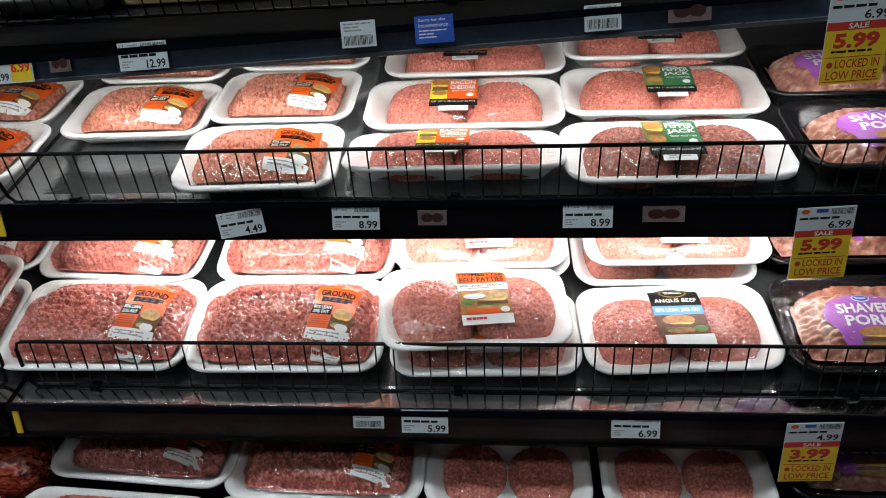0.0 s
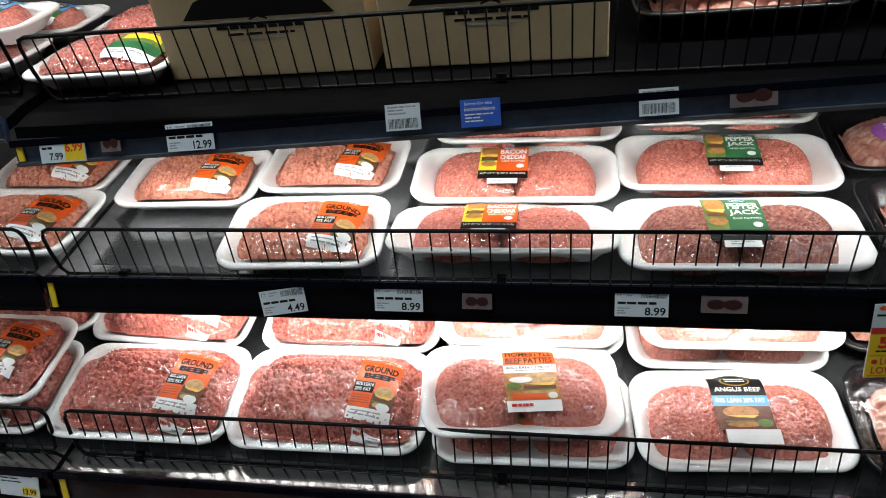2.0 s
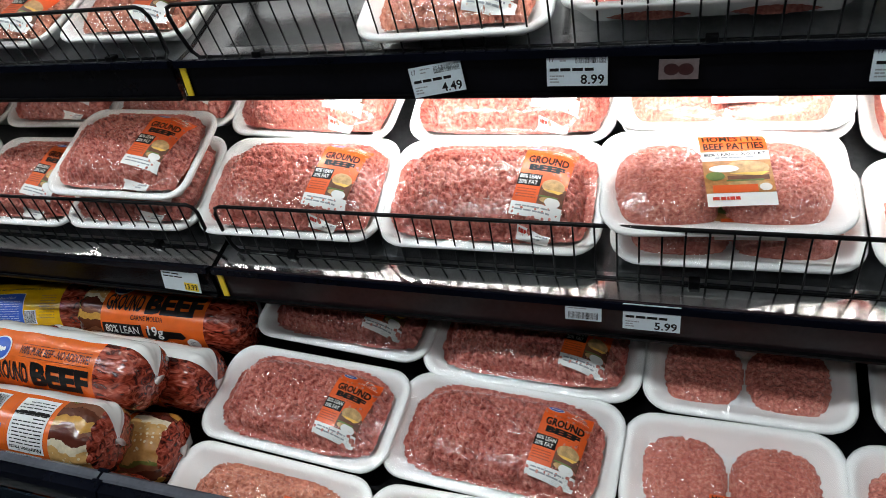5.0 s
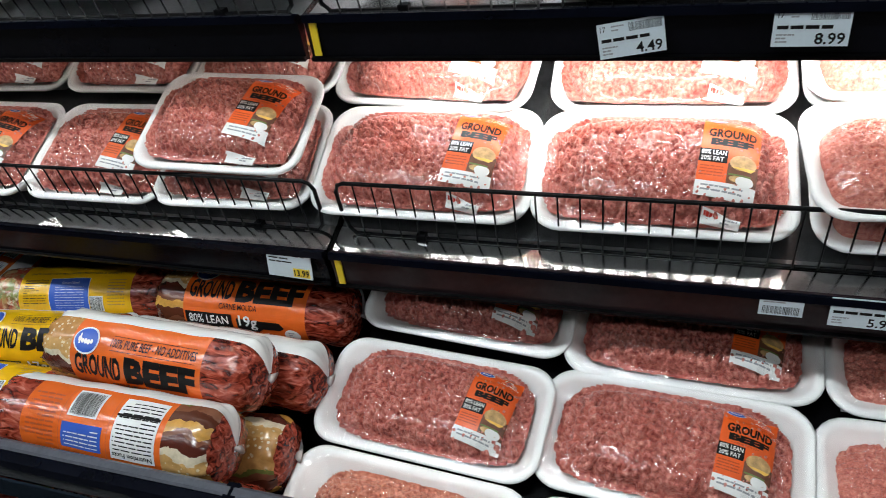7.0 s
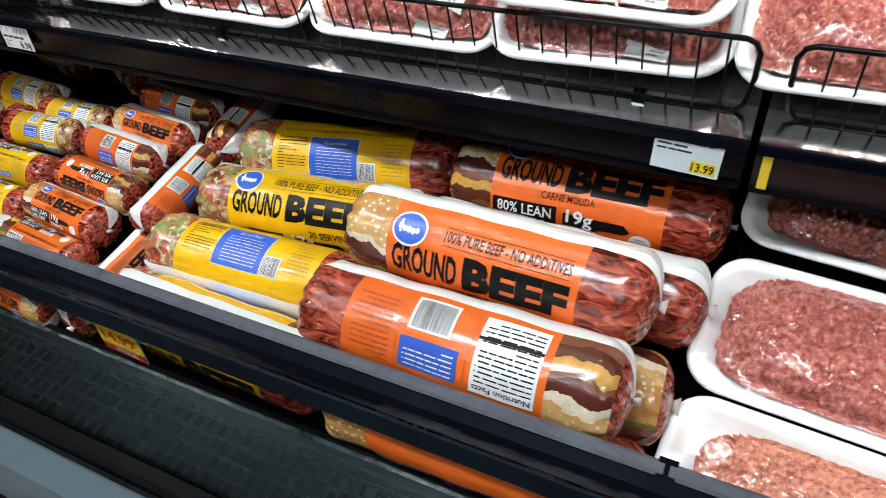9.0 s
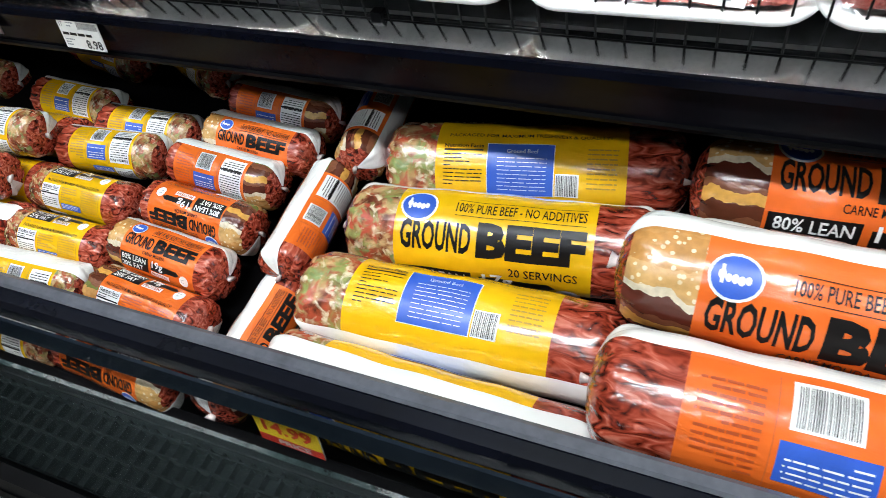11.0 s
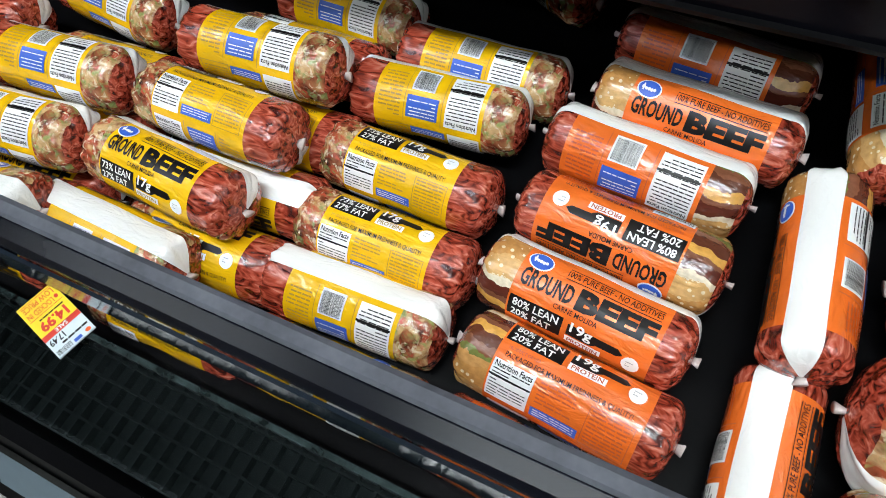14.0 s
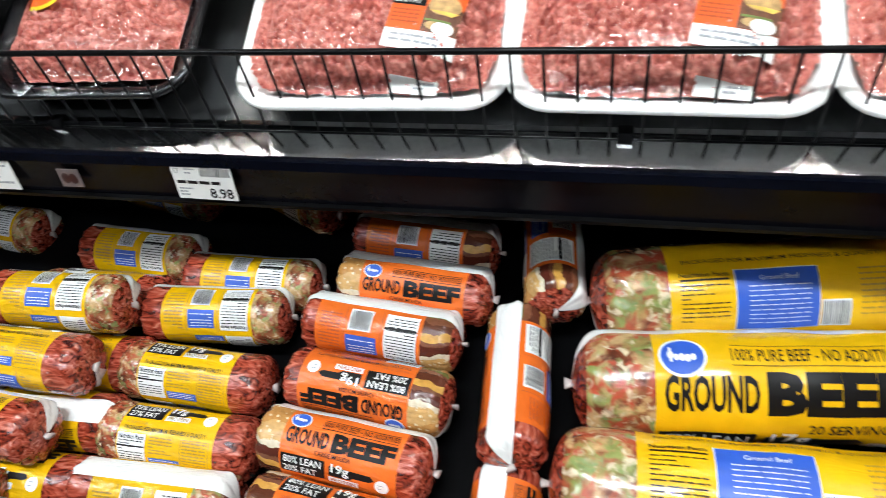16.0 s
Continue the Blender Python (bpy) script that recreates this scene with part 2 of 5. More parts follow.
CAP = material("clear_grey_rim_cap", (0.095, 0.10, 0.118), 0.15, 0, 0.3, 20, 0.05, 90, 0, 0.4)
EDGE = material("polished_glass_edge", (0.02, 0.03, 0.03), 0.1, 0, 0.9, 55, 0.3, 60)
MAROON = material("dark_maroon_print", (0.035, 0.008, 0.008), 0.4, 0, 0.3, 120)
CARD = material("dark_picture_card", (0.15, 0.115, 0.115), 0.4, 0, 0.3, 60)
WIRE = material("black_coated_wire", (0.003, 0.003, 0.0035), 0.3, 0, 0.2, 60, 0, 1, 0, 0.12)
STEEL = material("brushed_steel_shelf", (0.58, 0.59, 0.60), 0.2, 0.95, 0.3, 14, 0.06, 120)
# the lower shelves' plates: a darker base colour than STEEL
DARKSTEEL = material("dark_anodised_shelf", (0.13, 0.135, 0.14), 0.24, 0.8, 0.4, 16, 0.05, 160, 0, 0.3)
STRIP = material("polished_steel_strip", (0.50, 0.505, 0.51), 0.13, 1.0, 0.25, 26)
PANEL = material("grey_blue_bumper_panel", (0.11, 0.15, 0.18), 0.4, 0, 0.15, 6, 0.04, 100)
BACKW = material("case_back_wall", (0.005, 0.005, 0.006), 0.6, 0, 0.3, 5, 0.05, 60)
FLOORM = material("polished_store_floor", (0.20, 0.19, 0.175), 0.25, 0, 0.12, 3, 0.02, 40)
WALLM = material("store_wall_paint", (0.12, 0.12, 0.115), 0.7, 0, 0.1, 2, 0.03, 60)
CEILM = material("ceiling_paint", (0.10, 0.10, 0.10), 0.8, 0, 0.1, 2, 0.03, 60)
FOAM = material("white_foam_tray", (0.80, 0.80, 0.79), 0.5, 0, 0.05, 40, 0.12, 900)
BLACKTRAY = material("black_plastic_tray", (0.006, 0.006, 0.007), 0.25, 0, 0.3, 30)
MEAT = meat_material("minced_beef", (0.25, 0.040, 0.032), (0.56, 0.185, 0.146), (0.80, 0.46, 0.37))
MEATPALE = meat_material("pale_minced_beef", (0.30, 0.075, 0.048), (0.62, 0.25, 0.165), (0.80, 0.46, 0.33))
PATTY = meat_material("beef_patty_meat", (0.36, 0.080, 0.060), (0.56, 0.18, 0.135), (0.76, 0.40, 0.30), 0.5, 330)
BROWN = meat_material("browned_beef_patty", (0.20, 0.06, 0.045), (0.33, 0.11, 0.08), (0.6, 0.34, 0.26), 0.5, 330)
PORK = meat_material("shaved_pork_meat", (0.26, 0.075, 0.05), (0.52, 0.25, 0.18), (0.80, 0.66, 0.56), 0.4, 95)
FILM = film_material("stretch_film", 0.040, 0.6, 38)
GLASS = film_material("clear_guard_panel", 0.07, 0.03, 3, True)
OUTER = film_material("scuffed_outer_glass", 0.012, 0.02, 6, True, 0.3, (0.75, 0.97, 1.0))
ORANGE = material("orange_label_paper", (0.76, 0.105, 0.012), 0.35, 0, 0.06, 60, 0, 1, 0.3)
INK = material("black_print", (0.007, 0.006, 0.006), 0.35, 0, 0.1, 60, 0, 1, 0, 0.2)
WHITE = material("white_print", (0.80, 0.80, 0.78), 0.4, 0, 0.05, 60)
BLUE = material("blue_print", (0.03, 0.10, 0.48), 0.35, 0, 0.1, 60)
SKY = material("light_blue_print", (0.10, 0.33, 0.62), 0.35, 0, 0.1, 60)
GREEN = material("dark_green_print", (0.03, 0.14, 0.05), 0.4, 0, 0.15, 60)
LEAF = material("leaf_green_print", (0.14, 0.20, 0.05), 0.4, 0, 0.3, 90)
PURPLE = material("purple_label", (0.36, 0.10, 0.46), 0.35, 0, 0.08, 60)
YELLOW = material("yellow_label", (0.85, 0.62, 0.03), 0.35, 0, 0.06, 60)
RED = material("red_print", (0.62, 0.04, 0.025), 0.4, 0, 0.1, 60)
CHEESE = material("cheese_yellow_print", (0.82, 0.50, 0.10), 0.4, 0, 0.25, 120)
TAN = material("toasted_tan_print", (0.50, 0.31, 0.13), 0.4, 0, 0.35, 170)
BUN = material("bun_brown_print", (0.45, 0.20, 0.06), 0.4, 0, 0.35, 150)
MEATINK = material("grilled_brown_print", (0.14, 0.05, 0.025), 0.4, 0, 0.4, 150)
GREYINK = material("grey_print", (0.30, 0.31, 0.33), 0.4, 0, 0.1, 60)
TAGPAPER = material("pale_blue_tag_paper", (0.62, 0.70, 0.75), 0.45, 0, 0.05, 40)
GOLDINK = material("golden_brown_print", (0.35, 0.20, 0.02), 0.4, 0, 0.1, 60)
RUST = material("dark_orange_print", (0.42, 0.06, 0.01), 0.4, 0, 0.1, 60)
KRAFT = material("kraft_cardboard", (0.50, 0.38, 0.22), 0.7, 0, 0.1, 20, 0.08, 300)
ALU = material("crimped_aluminium_clip", (0.75, 0.75, 0.76), 0.25, 1.0, 0.1, 200)
PAPERW = material("white_patty_paper", (0.74, 0.76, 0.78), 0.55, 0, 0.05, 40, 0.1, 150)
LEDGLOW = glow_material("led_diode", (1.0, 0.95, 0.88), 70.0)
TUBEGLOW = glow_material("tube_diffuser", (0.9, 0.96, 1.0), 12.0)


# ---- mesh helpers ----
def mesh_object(name, verts, faces, mat, smooth=False):
    me = bpy.data.meshes.new(name)
    me.from_pydata([tuple(v) for v in verts], [], faces)
    me.materials.append(mat)
    if smooth:
        me.shade_smooth()
    return new(name, me)


def part(name, bm, mat, parent=None, label="", smooth=False):
    me = bpy.data.meshes.new(name)
    bm.to_mesh(me)
    bm.free()
    me.materials.append(mat)
    if smooth:
        me.shade_smooth()
    ob = new(name, me)
    if parent is not None:
        ob.parent = parent
    return tagged(ob, label=label)


def shared(name, ob, parent, m):
    """Another object on the same mesh."""
    o = new(name, ob.data)
    o.parent = parent
    o.matrix_local = m
    return o


def box_bm(x0, x1, y0, y1, z0, z1, bevel=0.0):
    bm = bmesh.new()
    bmesh.ops.create_cube(bm, size=1)
    for v in bm.verts:
        v.co = ((x0 + x1) / 2 + v.co.x * (x1 - x0), (y0 + y1) / 2 + v.co.y * (y1 - y0), (z0 + z1) / 2 + v.co.z * (z1 - z0))
    if bevel:
        bmesh.ops.bevel(bm, geom=bm.edges[:], offset=bevel, segments=2, profile=0.5, affect="EDGES")
    return bm


def extrude_profile(profile, x0, x1):
    """A closed outline in y, z drawn along x."""
    n = len(profile)
    bm = bmesh.new()
    a = [bm.verts.new((x0, y, z)) for y, z in profile]
    b = [bm.verts.new((x1, y, z)) for y, z in profile]
    for i in range(n):
        bm.faces.new((a[i], a[(i + 1) % n], b[(i + 1) % n], b[i]))
    bm.faces.new(a[::-1])
    bm.faces.new(b)
    bmesh.ops.recalc_face_normals(bm, faces=bm.faces[:])
    return bm


def tube_bm(points, r, sides=8):
    """A round wire through points."""
    bm = bmesh.new()
    rings = []
    pts = [Vector(p) for p in points]
    for i, p in enumerate(pts):
        d = (pts[min(i + 1, len(pts) - 1)] - pts[max(i - 1, 0)]).normalized()
        u = d.cross(Vector((0, 0, 1)) if abs(d.z) < 0.9 else Vector((0, 1, 0))).normalized()
        v = d.cross(u)
        rings.append([bm.verts.new(p + (u * math.cos(k * 2 * math.pi / sides) + v * math.sin(k * 2 * math.pi / sides)) * r) for k in range(sides)])
    for a, b in zip(rings, rings[1:]):
        for k in range(sides):
            bm.faces.new((a[k], a[(k + 1) % sides], b[(k + 1) % sides], b[k]))
    bm.faces.new(rings[0][::-1])
    bm.faces.new(rings[-1])
    return bm


# ---- flat print: shapes and words in (u to the right, v down), gathered by ink ----
class Print:
    def __init__(self):
        self.inks = {}
        self.zone = "print"

    def sheet(self, mat, layer):
        return self.inks.setdefault((self.zone, mat.name, layer), (mat, layer, bmesh.new(), self.zone))[2]

    def rect(self, mat, u0, v0, u1, v1, layer=1):
        bm = self.sheet(mat, layer)
        bm.faces.new([bm.verts.new((u, -v, 0)) for u, v in ((u0, v1), (u1, v1), (u1, v0), (u0, v0))])

    def poly(self, mat, pts, layer=1):
        bm = self.sheet(mat, layer)
        bm.faces.new([bm.verts.new((u, -v, 0)) for u, v in pts])

    def disc(self, mat, u, v, ru, rv, layer=1, n=20):
        self.poly(mat, [(u + ru * math.cos(2 * math.pi * k / n), v - rv * math.sin(2 * math.pi * k / n)) for k in range(n)], layer)

    def bars(self, mat, u0, v0, u1, v1, rows, layer=1, fill=0.45, seed=1, ragged=True):
        """Lines of writing too small to read."""
        rnd = random.Random(seed)
        h = (v1 - v0) / rows
        for k in range(rows):
            u = u0
            while u < u1 - 0.001:
                w = min(u1 - u, (u1 - u0) * rnd.uniform(0.10, 0.32))
                self.rect(mat, u, v0 + k * h, u + w * 0.86, v0 + k * h + h * fill, layer)
                u += w
                if ragged and rnd.random() < 0.06:
                    break

    def barcode(self, mat, u0, v0, u1, v1, n, layer=1, upright=True, seed=3):
        rnd = random.Random(seed)
        for k in range(n):
            a = (k + rnd.uniform(0, 0.3)) / n
            b = a + rnd.uniform(0.3, 0.6) / n
            if upright:
                self.rect(mat, u0 + (u1 - u0) * a, v0, u0 + (u1 - u0) * b, v1, layer)
            else:
                self.rect(mat, u0, v0 + (v1 - v0) * a, u1, v0 + (v1 - v0) * b, layer)

    def text(self, mat, words, u0, v0, u1, v1, layer=2, bold=0.0, turned=False):
        """Words stretched into the box u0..u1, v0..v1."""
        cu = bpy.data.curves.new("words", "FONT")
        cu.body, cu.offset, cu.resolution_u = words, bold, 2
        ob = bpy.data.objects.new("words", cu)
        me = ob.to_mesh()
        co = [v.co.copy() for v in me.vertices]
        xs, ys = [c.x for c in co], [c.y for c in co]
        ax, bx, ay, by = min(xs), max(xs), min(ys), max(ys)
        bm = self.sheet(mat, layer)
        vs = []
        for c in co:
            fu, fv = (c.x - ax) / (bx - ax), (c.y - ay) / (by - ay)
            if turned:
                fu, fv = 1 - fu, 1 - fv
            vs.append(bm.verts.new((u0 + (u1 - u0) * fu, -(v1 - (v1 - v0) * fv), 0)))
        for p in me.polygons:
            try:
                bm.faces.new([vs[i] for i in p.vertices])
            except ValueError:
                pass
        ob.to_mesh_clear()
        bpy.data.objects.remove(ob)
        bpy.data.curves.remove(cu)

    def lay(self, parent, mapping, step_u=0.0, step_v=0.0, name="print", lift=0.0003, base=0.0):
        """Cut the sheets fine and lay them on a surface: mapping(u, v, height) gives the place."""
        made = []
        for mat, layer, bm, zone in sorted(self.inks.values(), key=lambda e: (e[1], e[0].name)):
            for step, axis in ((step_u, 0), (step_v, 1)):
                if not step:
                    continue
                cs = [v.co[axis] for v in bm.verts]
                k = math.ceil(min(cs) / step)
                while k * step < max(cs):
                    p, n = [0, 0, 0], [0, 0, 0]
                    p[axis], n[axis] = k * step, 1
                    bmesh.ops.bisect_plane(bm, geom=bm.verts[:] + bm.edges[:] + bm.faces[:], plane_co=p, plane_no=n)
                    k += 1
            for v in bm.verts:
                v.co = mapping(v.co.x, -v.co.y, base + lift * layer)
            pieces = len(bm.faces) > 1
            ob = part(mat.name if zone == "print" else zone, bm, mat, parent, smooth=bool(step_u))
            if pieces:
                tagged(ob, kind="stuff")
            made.append(ob)
        self.inks = {}
        return made


# ---- the room round the case ----
def slab(name, x0, x1, y0, y1, z0, z1, mat, label, cat):
    return tagged(part(name, box_bm(x0, x1, y0, y1, z0, z1), mat), label, cat, kind="structure")


slab("floor", -8, 6, -5, 3.2, -0.1, 0, FLOORM, "polished pale store floor", "floor")
slab("ceiling", -8, 6, -5, 3.2, CEIL, CEIL + 0.1, CEILM, "painted grey store ceiling", "ceiling")
slab("wall_north", -8, 6, 3.2, 3.3, 0, CEIL, WALLM, "plain painted wall behind the case", "wall")
slab("wall_south", -8, 6, -5.1, -5, 0, CEIL, WALLM, "plain painted wall across the aisle", "wall")
slab("wall_west", -8.1, -8, -5, 3.2, 0, CEIL, WALLM, "plain painted wall at the aisle's end", "wall")
slab("wall_east", 6, 6.1, -5, 3.2, 0, CEIL, WALLM, "plain painted wall at the aisle's end", "wall")
for lx in (-4.2, -1.4, 3.2):
    for ly in (-2.2, -0.35):
        fx = tagged(part("ceiling_light", box_bm(lx - 1.0, lx + 1.0, ly - 0.2, ly + 0.2, CEIL - 0.09, CEIL, 0.01), WALLM), "white fluorescent ceiling light fixture", "ceiling light", "aisle lights")
        part("diffuser", box_bm(lx - 0.95, lx + 0.95, ly - 0.15, ly + 0.15, CEIL - 0.10, CEIL - 0.0905), TUBEGLOW, fx)

# ---- the refrigerated case ----
SEAMS = (-3.105, -1.885, -0.666, 0.553, 1.77)
X0, X1 = SEAMS[0], SEAMS[-1]
# each level: height of the shelf at its front edge's y, that y, and its rise towards the back
LOW, MID, TOP = (0.8885, 0.78, 0.50), (1.15, 0.842, 0.376), (1.370, 0.842, 0.3)
TOP_SKEW, RAIL_SKEW = 1.0, 2.9      # degrees by which the third section's top shelf and its price rail drop towards their left end
DECK = (0.664, 0.65, 0.15)
RISER = (0.680, 0.65, 0.335)


def shelf_z(level, y):
    return level[0] + level[2] * (y - level[1])


case = tagged(new("refrigerated_case"), "long black open refrigerated meat case", "display case", kind="structure")
case.location = (0, 0, 0)
part("back_wall", box_bm(X0, X1, 1.46, 1.52, 0.1, 2.1), BACKW, case)
part("canopy", box_bm(X0, X1, 0.72, 1.46, 1.98, 2.10, 0.01), BLACK, case)
part("base", box_bm(X0, X1, 0.42, 1.46, 0.08, 0.56), BLACK, case)
part("end_panel", box_bm(X0 - 0.05, X0, 0.40, 1.52, 0.0, 2.1, 0.01), BLACK, case)
part("end_panel", box_bm(X1, X1 + 0.05, 0.40, 1.52, 0.0, 2.1, 0.01), BLACK, case)
part("deck_riser", extrude_profile([(0.515, shelf_z(RISER, 0.515)), (1.0, shelf_z(RISER, 1.0)), (1.0, 0.61), (0.515, 0.61)], -0.655, 0.548), BLACK, case)
part("deck_pan", extrude_profile([(0.515, shelf_z(DECK, 0.515)), (1.455, shelf_z(DECK, 1.455)), (1.455, 0.60), (0.515, 0.60)], X0, X1), BLACK, case)

# front of the case, section by section: bumper, grille, clear guard, black rim and price rail
for sx0, sx1 in zip(SEAMS, SEAMS[1:]):
    a, b = sx0 + 0.002, sx1 - 0.002
    part("bumper", extrude_profile([(0.398, 0.655), (0.392, 0.668), (0.380, 0.662), (0.372, 0.640), (0.374, 0.60), (0.425, 0.58)], a, b), BLACK, case)
    part("bumper_strip", extrude_profile([(0.3735, 0.648), (0.3690, 0.645), (0.3690, 0.640), (0.3735, 0.637)], a, b), STRIP, case)
    part("front_panel", extrude_profile([(0.371, 0.628), (0.345, 0.585), (0.335, 0.45), (0.36, 0.45), (0.374, 0.60)], a, b), PANEL, case)
    part("lower_bumper", extrude_profile([(0.334, 0.45), (0.318, 0.43), (0.318, 0.36), (0.334, 0.34), (0.42, 0.34), (0.42, 0.45)], a, b), BLACK, case)
    part("kick_plate", box_bm(a, b, 0.46, 0.48, 0.0, 0.34), BLACK, case)
    g = part("clear_guard", extrude_profile([(0.4870, 0.7635), (0.4900, 0.7635), (0.4880, 0.655), (0.4850, 0.655)], a, b), GLASS, case)
    g.visible_shadow = False
    part("rim", extrude_profile([(0.4865, 0.764), (0.4825, 0.790), (0.4855, 0.7975), (0.4960, 0.8000), (0.507, 0.796), (0.508, 0.777), (0.4905, 0.764)], a, b), RIM, case)
    part("rim_cap", extrude_profile([(0.4968, 0.8004), (0.4990, 0.8030), (0.506, 0.8040), (0.510, 0.801), (0.510, 0.790), (0.5078, 0.790), (0.5075, 0.7965), (0.504, 0.7990)], a, b), CAP, case)
    part("deck_price_rail", extrude_profile([(0.4855, 0.7635), (0.4825, 0.7635), (0.4815, 0.735), (0.4845, 0.735)], a, b), SMOKE, case)
    g = part("outer_glass", extrude_profile([(0.466, 0.702), (0.470, 0.702), (0.404, 0.660), (0.400, 0.660)], a, b), OUTER, case)
    g.visible_shadow = False
    part("glass_edge", extrude_profile([(0.4655, 0.7025), (0.4700, 0.7025), (0.4700, 0.7033), (0.4660, 0.7033)], a, b), EDGE, case)
    part("guard_channel", box_bm(a, b, 0.472, 0.494, 0.640, 0.662, 0.002), BLACK, case)
    gr = part("grille", box_bm(a, b, 0.396, 0.474, 0.636, 0.640), GRILLE, case)
    fin = part("slat", box_bm(-0.0012, 0.0012, 0.397, 0.472, 0.640, 0.650), GRILLE, gr)
    n = int((b - a) / 0.016)
    fin.location.x = a + 0.008
    for k in range(1, n):
        shared("slat", fin, gr, pose(a + 0.008 + k * 0.016, 0, 0))
    for k in range(5):
        part("crossbar", box_bm(a, b, 0.399 + k * 0.017, 0.401 + k * 0.017, 0.640, 0.651), GRILLE, gr)

for sx in SEAMS[1:-1]:
    part("rim_joint", extrude_profile([(0.4800, 0.734), (0.4810, 0.790), (0.4845, 0.7990), (0.4960, 0.8016), (0.5110, 0.8046), (0.5115, 0.776), (0.4910, 0.734)], sx - 0.007, sx + 0.007), RIM, case)


def shelf(level, depth, x0, x1, rail_mat, height, led, strip, plate=None, skew=0.0):
    """One sloping steel shelf with a flatter front strip, its price rail and the LED bar below its front edge."""
    z, y, rise = level
    up = 0.0 if level is TOP else 0.010
    a, b = x0 + 0.004, x1 - 0.004
    s = tagged(new("shelf"), "sloping steel shelf with a dark price rail", "shelf", "case shelves", "structure")
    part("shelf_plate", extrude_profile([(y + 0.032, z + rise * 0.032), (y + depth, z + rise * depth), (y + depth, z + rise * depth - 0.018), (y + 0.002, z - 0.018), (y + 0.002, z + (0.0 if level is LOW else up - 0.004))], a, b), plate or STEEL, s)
    if strip:
        part("front_strip", extrude_profile([(y - 0.004, z + 0.0055), (y + 0.035, z + 0.0184), (y + 0.035, z + 0.0155), (y - 0.002, z + 0.0025)], a, b), STRIP, s)
    z += up
    part("price_rail", extrude_profile([(y - 0.004, z), (y - 0.010, z - 0.001), (y - 0.006, z - height), (y + 0.001, z - height - 0.002), (y + 0.004, z - 0.006)], a, b), rail_mat, s)
    part("rail_edge", extrude_profile([(y - 0.009, z + 0.001), (y - 0.013, z + 0.001), (y - 0.014, z - 0.007), (y - 0.010, z - 0.007)], a, b), RIM, s)
    part("rail_lip", extrude_profile([(y - 0.007, z - height + 0.004), (y - 0.011, z - height + 0.003), (y - 0.010, z - height - 0.001), (y - 0.006, z - height)], a, b), CAP if level is TOP else BLACK, s)
    part("marker", box_bm(a + 0.006, a + 0.014, y - 0.0115, y - 0.0095, z - height + 0.006, z - 0.007), YELLOW, s)
    if led:
        z -= up
        zl = z - (0.0222 if level is TOP else 0.030)
        bar = part("led_bar", box_bm(a + 0.03, b - 0.03, y + 0.0045, y + 0.0165, zl, z - 0.0185, 0.001), BLACK, s)
        dot = part("diode", box_bm(-0.0019, 0.0019, -0.0019, 0.0019, -0.002, 0.001), LEDGLOW, bar)
        dot.matrix_local = pose(a + 0.05, y + 0.0075, zl - 0.001)
        k = 1
        while a + 0.05 + k * 0.0235 < b - 0.04:
            shared("diode", dot, bar, pose(a + 0.05 + k * 0.0235, y + 0.0075, zl - 0.001))
            k += 1
    mid = (x0 + x1) / 2
    if skew:
        for ob in s.children:
            if ob.name.startswith(("price_rail", "rail_", "marker", "led_bar")):
                ob.matrix_basis = pose(mid, 0, level[0]) @ pose(0, 0, 0, 0, skew - RAIL_SKEW, 0) @ pose(-mid, 0, -level[0])
    s.matrix_basis = pose(mid, 0, level[0]) @ pose(0, 0, 0, 0, -skew, 0) @ pose(-mid, 0, -level[0])
    return s


def fence(level, x0, x1, setback, height, lean):
    """Low wire guard along a shelf's front: two long wires with a rounded end and many thin uprights."""
    z, y = shelf_z(level, level[1] + setback) + 0.004, level[1] + setback
    a, b = x0 + 0.016, x1 - 0.012
    f = tagged(new("wire_fence"), "low black wire guard along the shelf front", "wire fence", "shelf guards")
    zt, yt = z + height, y - lean
    c = 0.012
    part("frame_wire", tube_bm([(a + 0.03, y, z), (a + 0.012, y, z), (a + 0.004, y - lean * 0.1, z + height * 0.12), (a, y - lean * 0.5, z + height * 0.5), (a, yt + lean * 0.15, zt - c),
                                (a + 0.004, yt, zt - 0.003), (a + c, yt, zt), (b - c, yt, zt), (b - 0.004, yt, zt - 0.003), (b, yt + lean * 0.15, zt - c), (b, y - lean * 0.5, z + height * 0.5),
                                (b - 0.004, y - lean * 0.1, z + height * 0.12), (b - 0.012, y, z), (b - 0.03, y, z)], 0.0026), WIRE, f, smooth=True)
    part("bottom_wire", tube_bm([(a + 0.01, y, z), (b - 0.01, y, z)], 0.0024), WIRE, f, smooth=True)
    rod = part("upright", tube_bm([(0, 0, 0), (0, -lean, height)], 0.0011, 6), WIRE, f, smooth=True)
    n = int((b - a - 0.03) / 0.0232)
    for k in range(n):
        m = pose(a + 0.024 + k * (b - a - 0.048) / (n - 1), y - 0.002, z)
        if k == 0:
            rod.matrix_local = m
        else:
            shared("upright", rod, f, m)
    for k in (0.08, 0.5, 0.92):
        part("clip", box_bm(a + (b - a) * k - 0.006, a + (b - a) * k + 0.006, y - 0.006, y + 0.006, z - 0.004, z + 0.006, 0.001), WIRE, f)
    if level is TOP and x0 == SEAMS[2]:
        mid = (x0 + x1) / 2
        f.matrix_basis = pose(mid, 0, z) @ pose(0, 0, 0, 0, -TOP_SKEW, 0) @ pose(-mid, 0, -z)
    return f


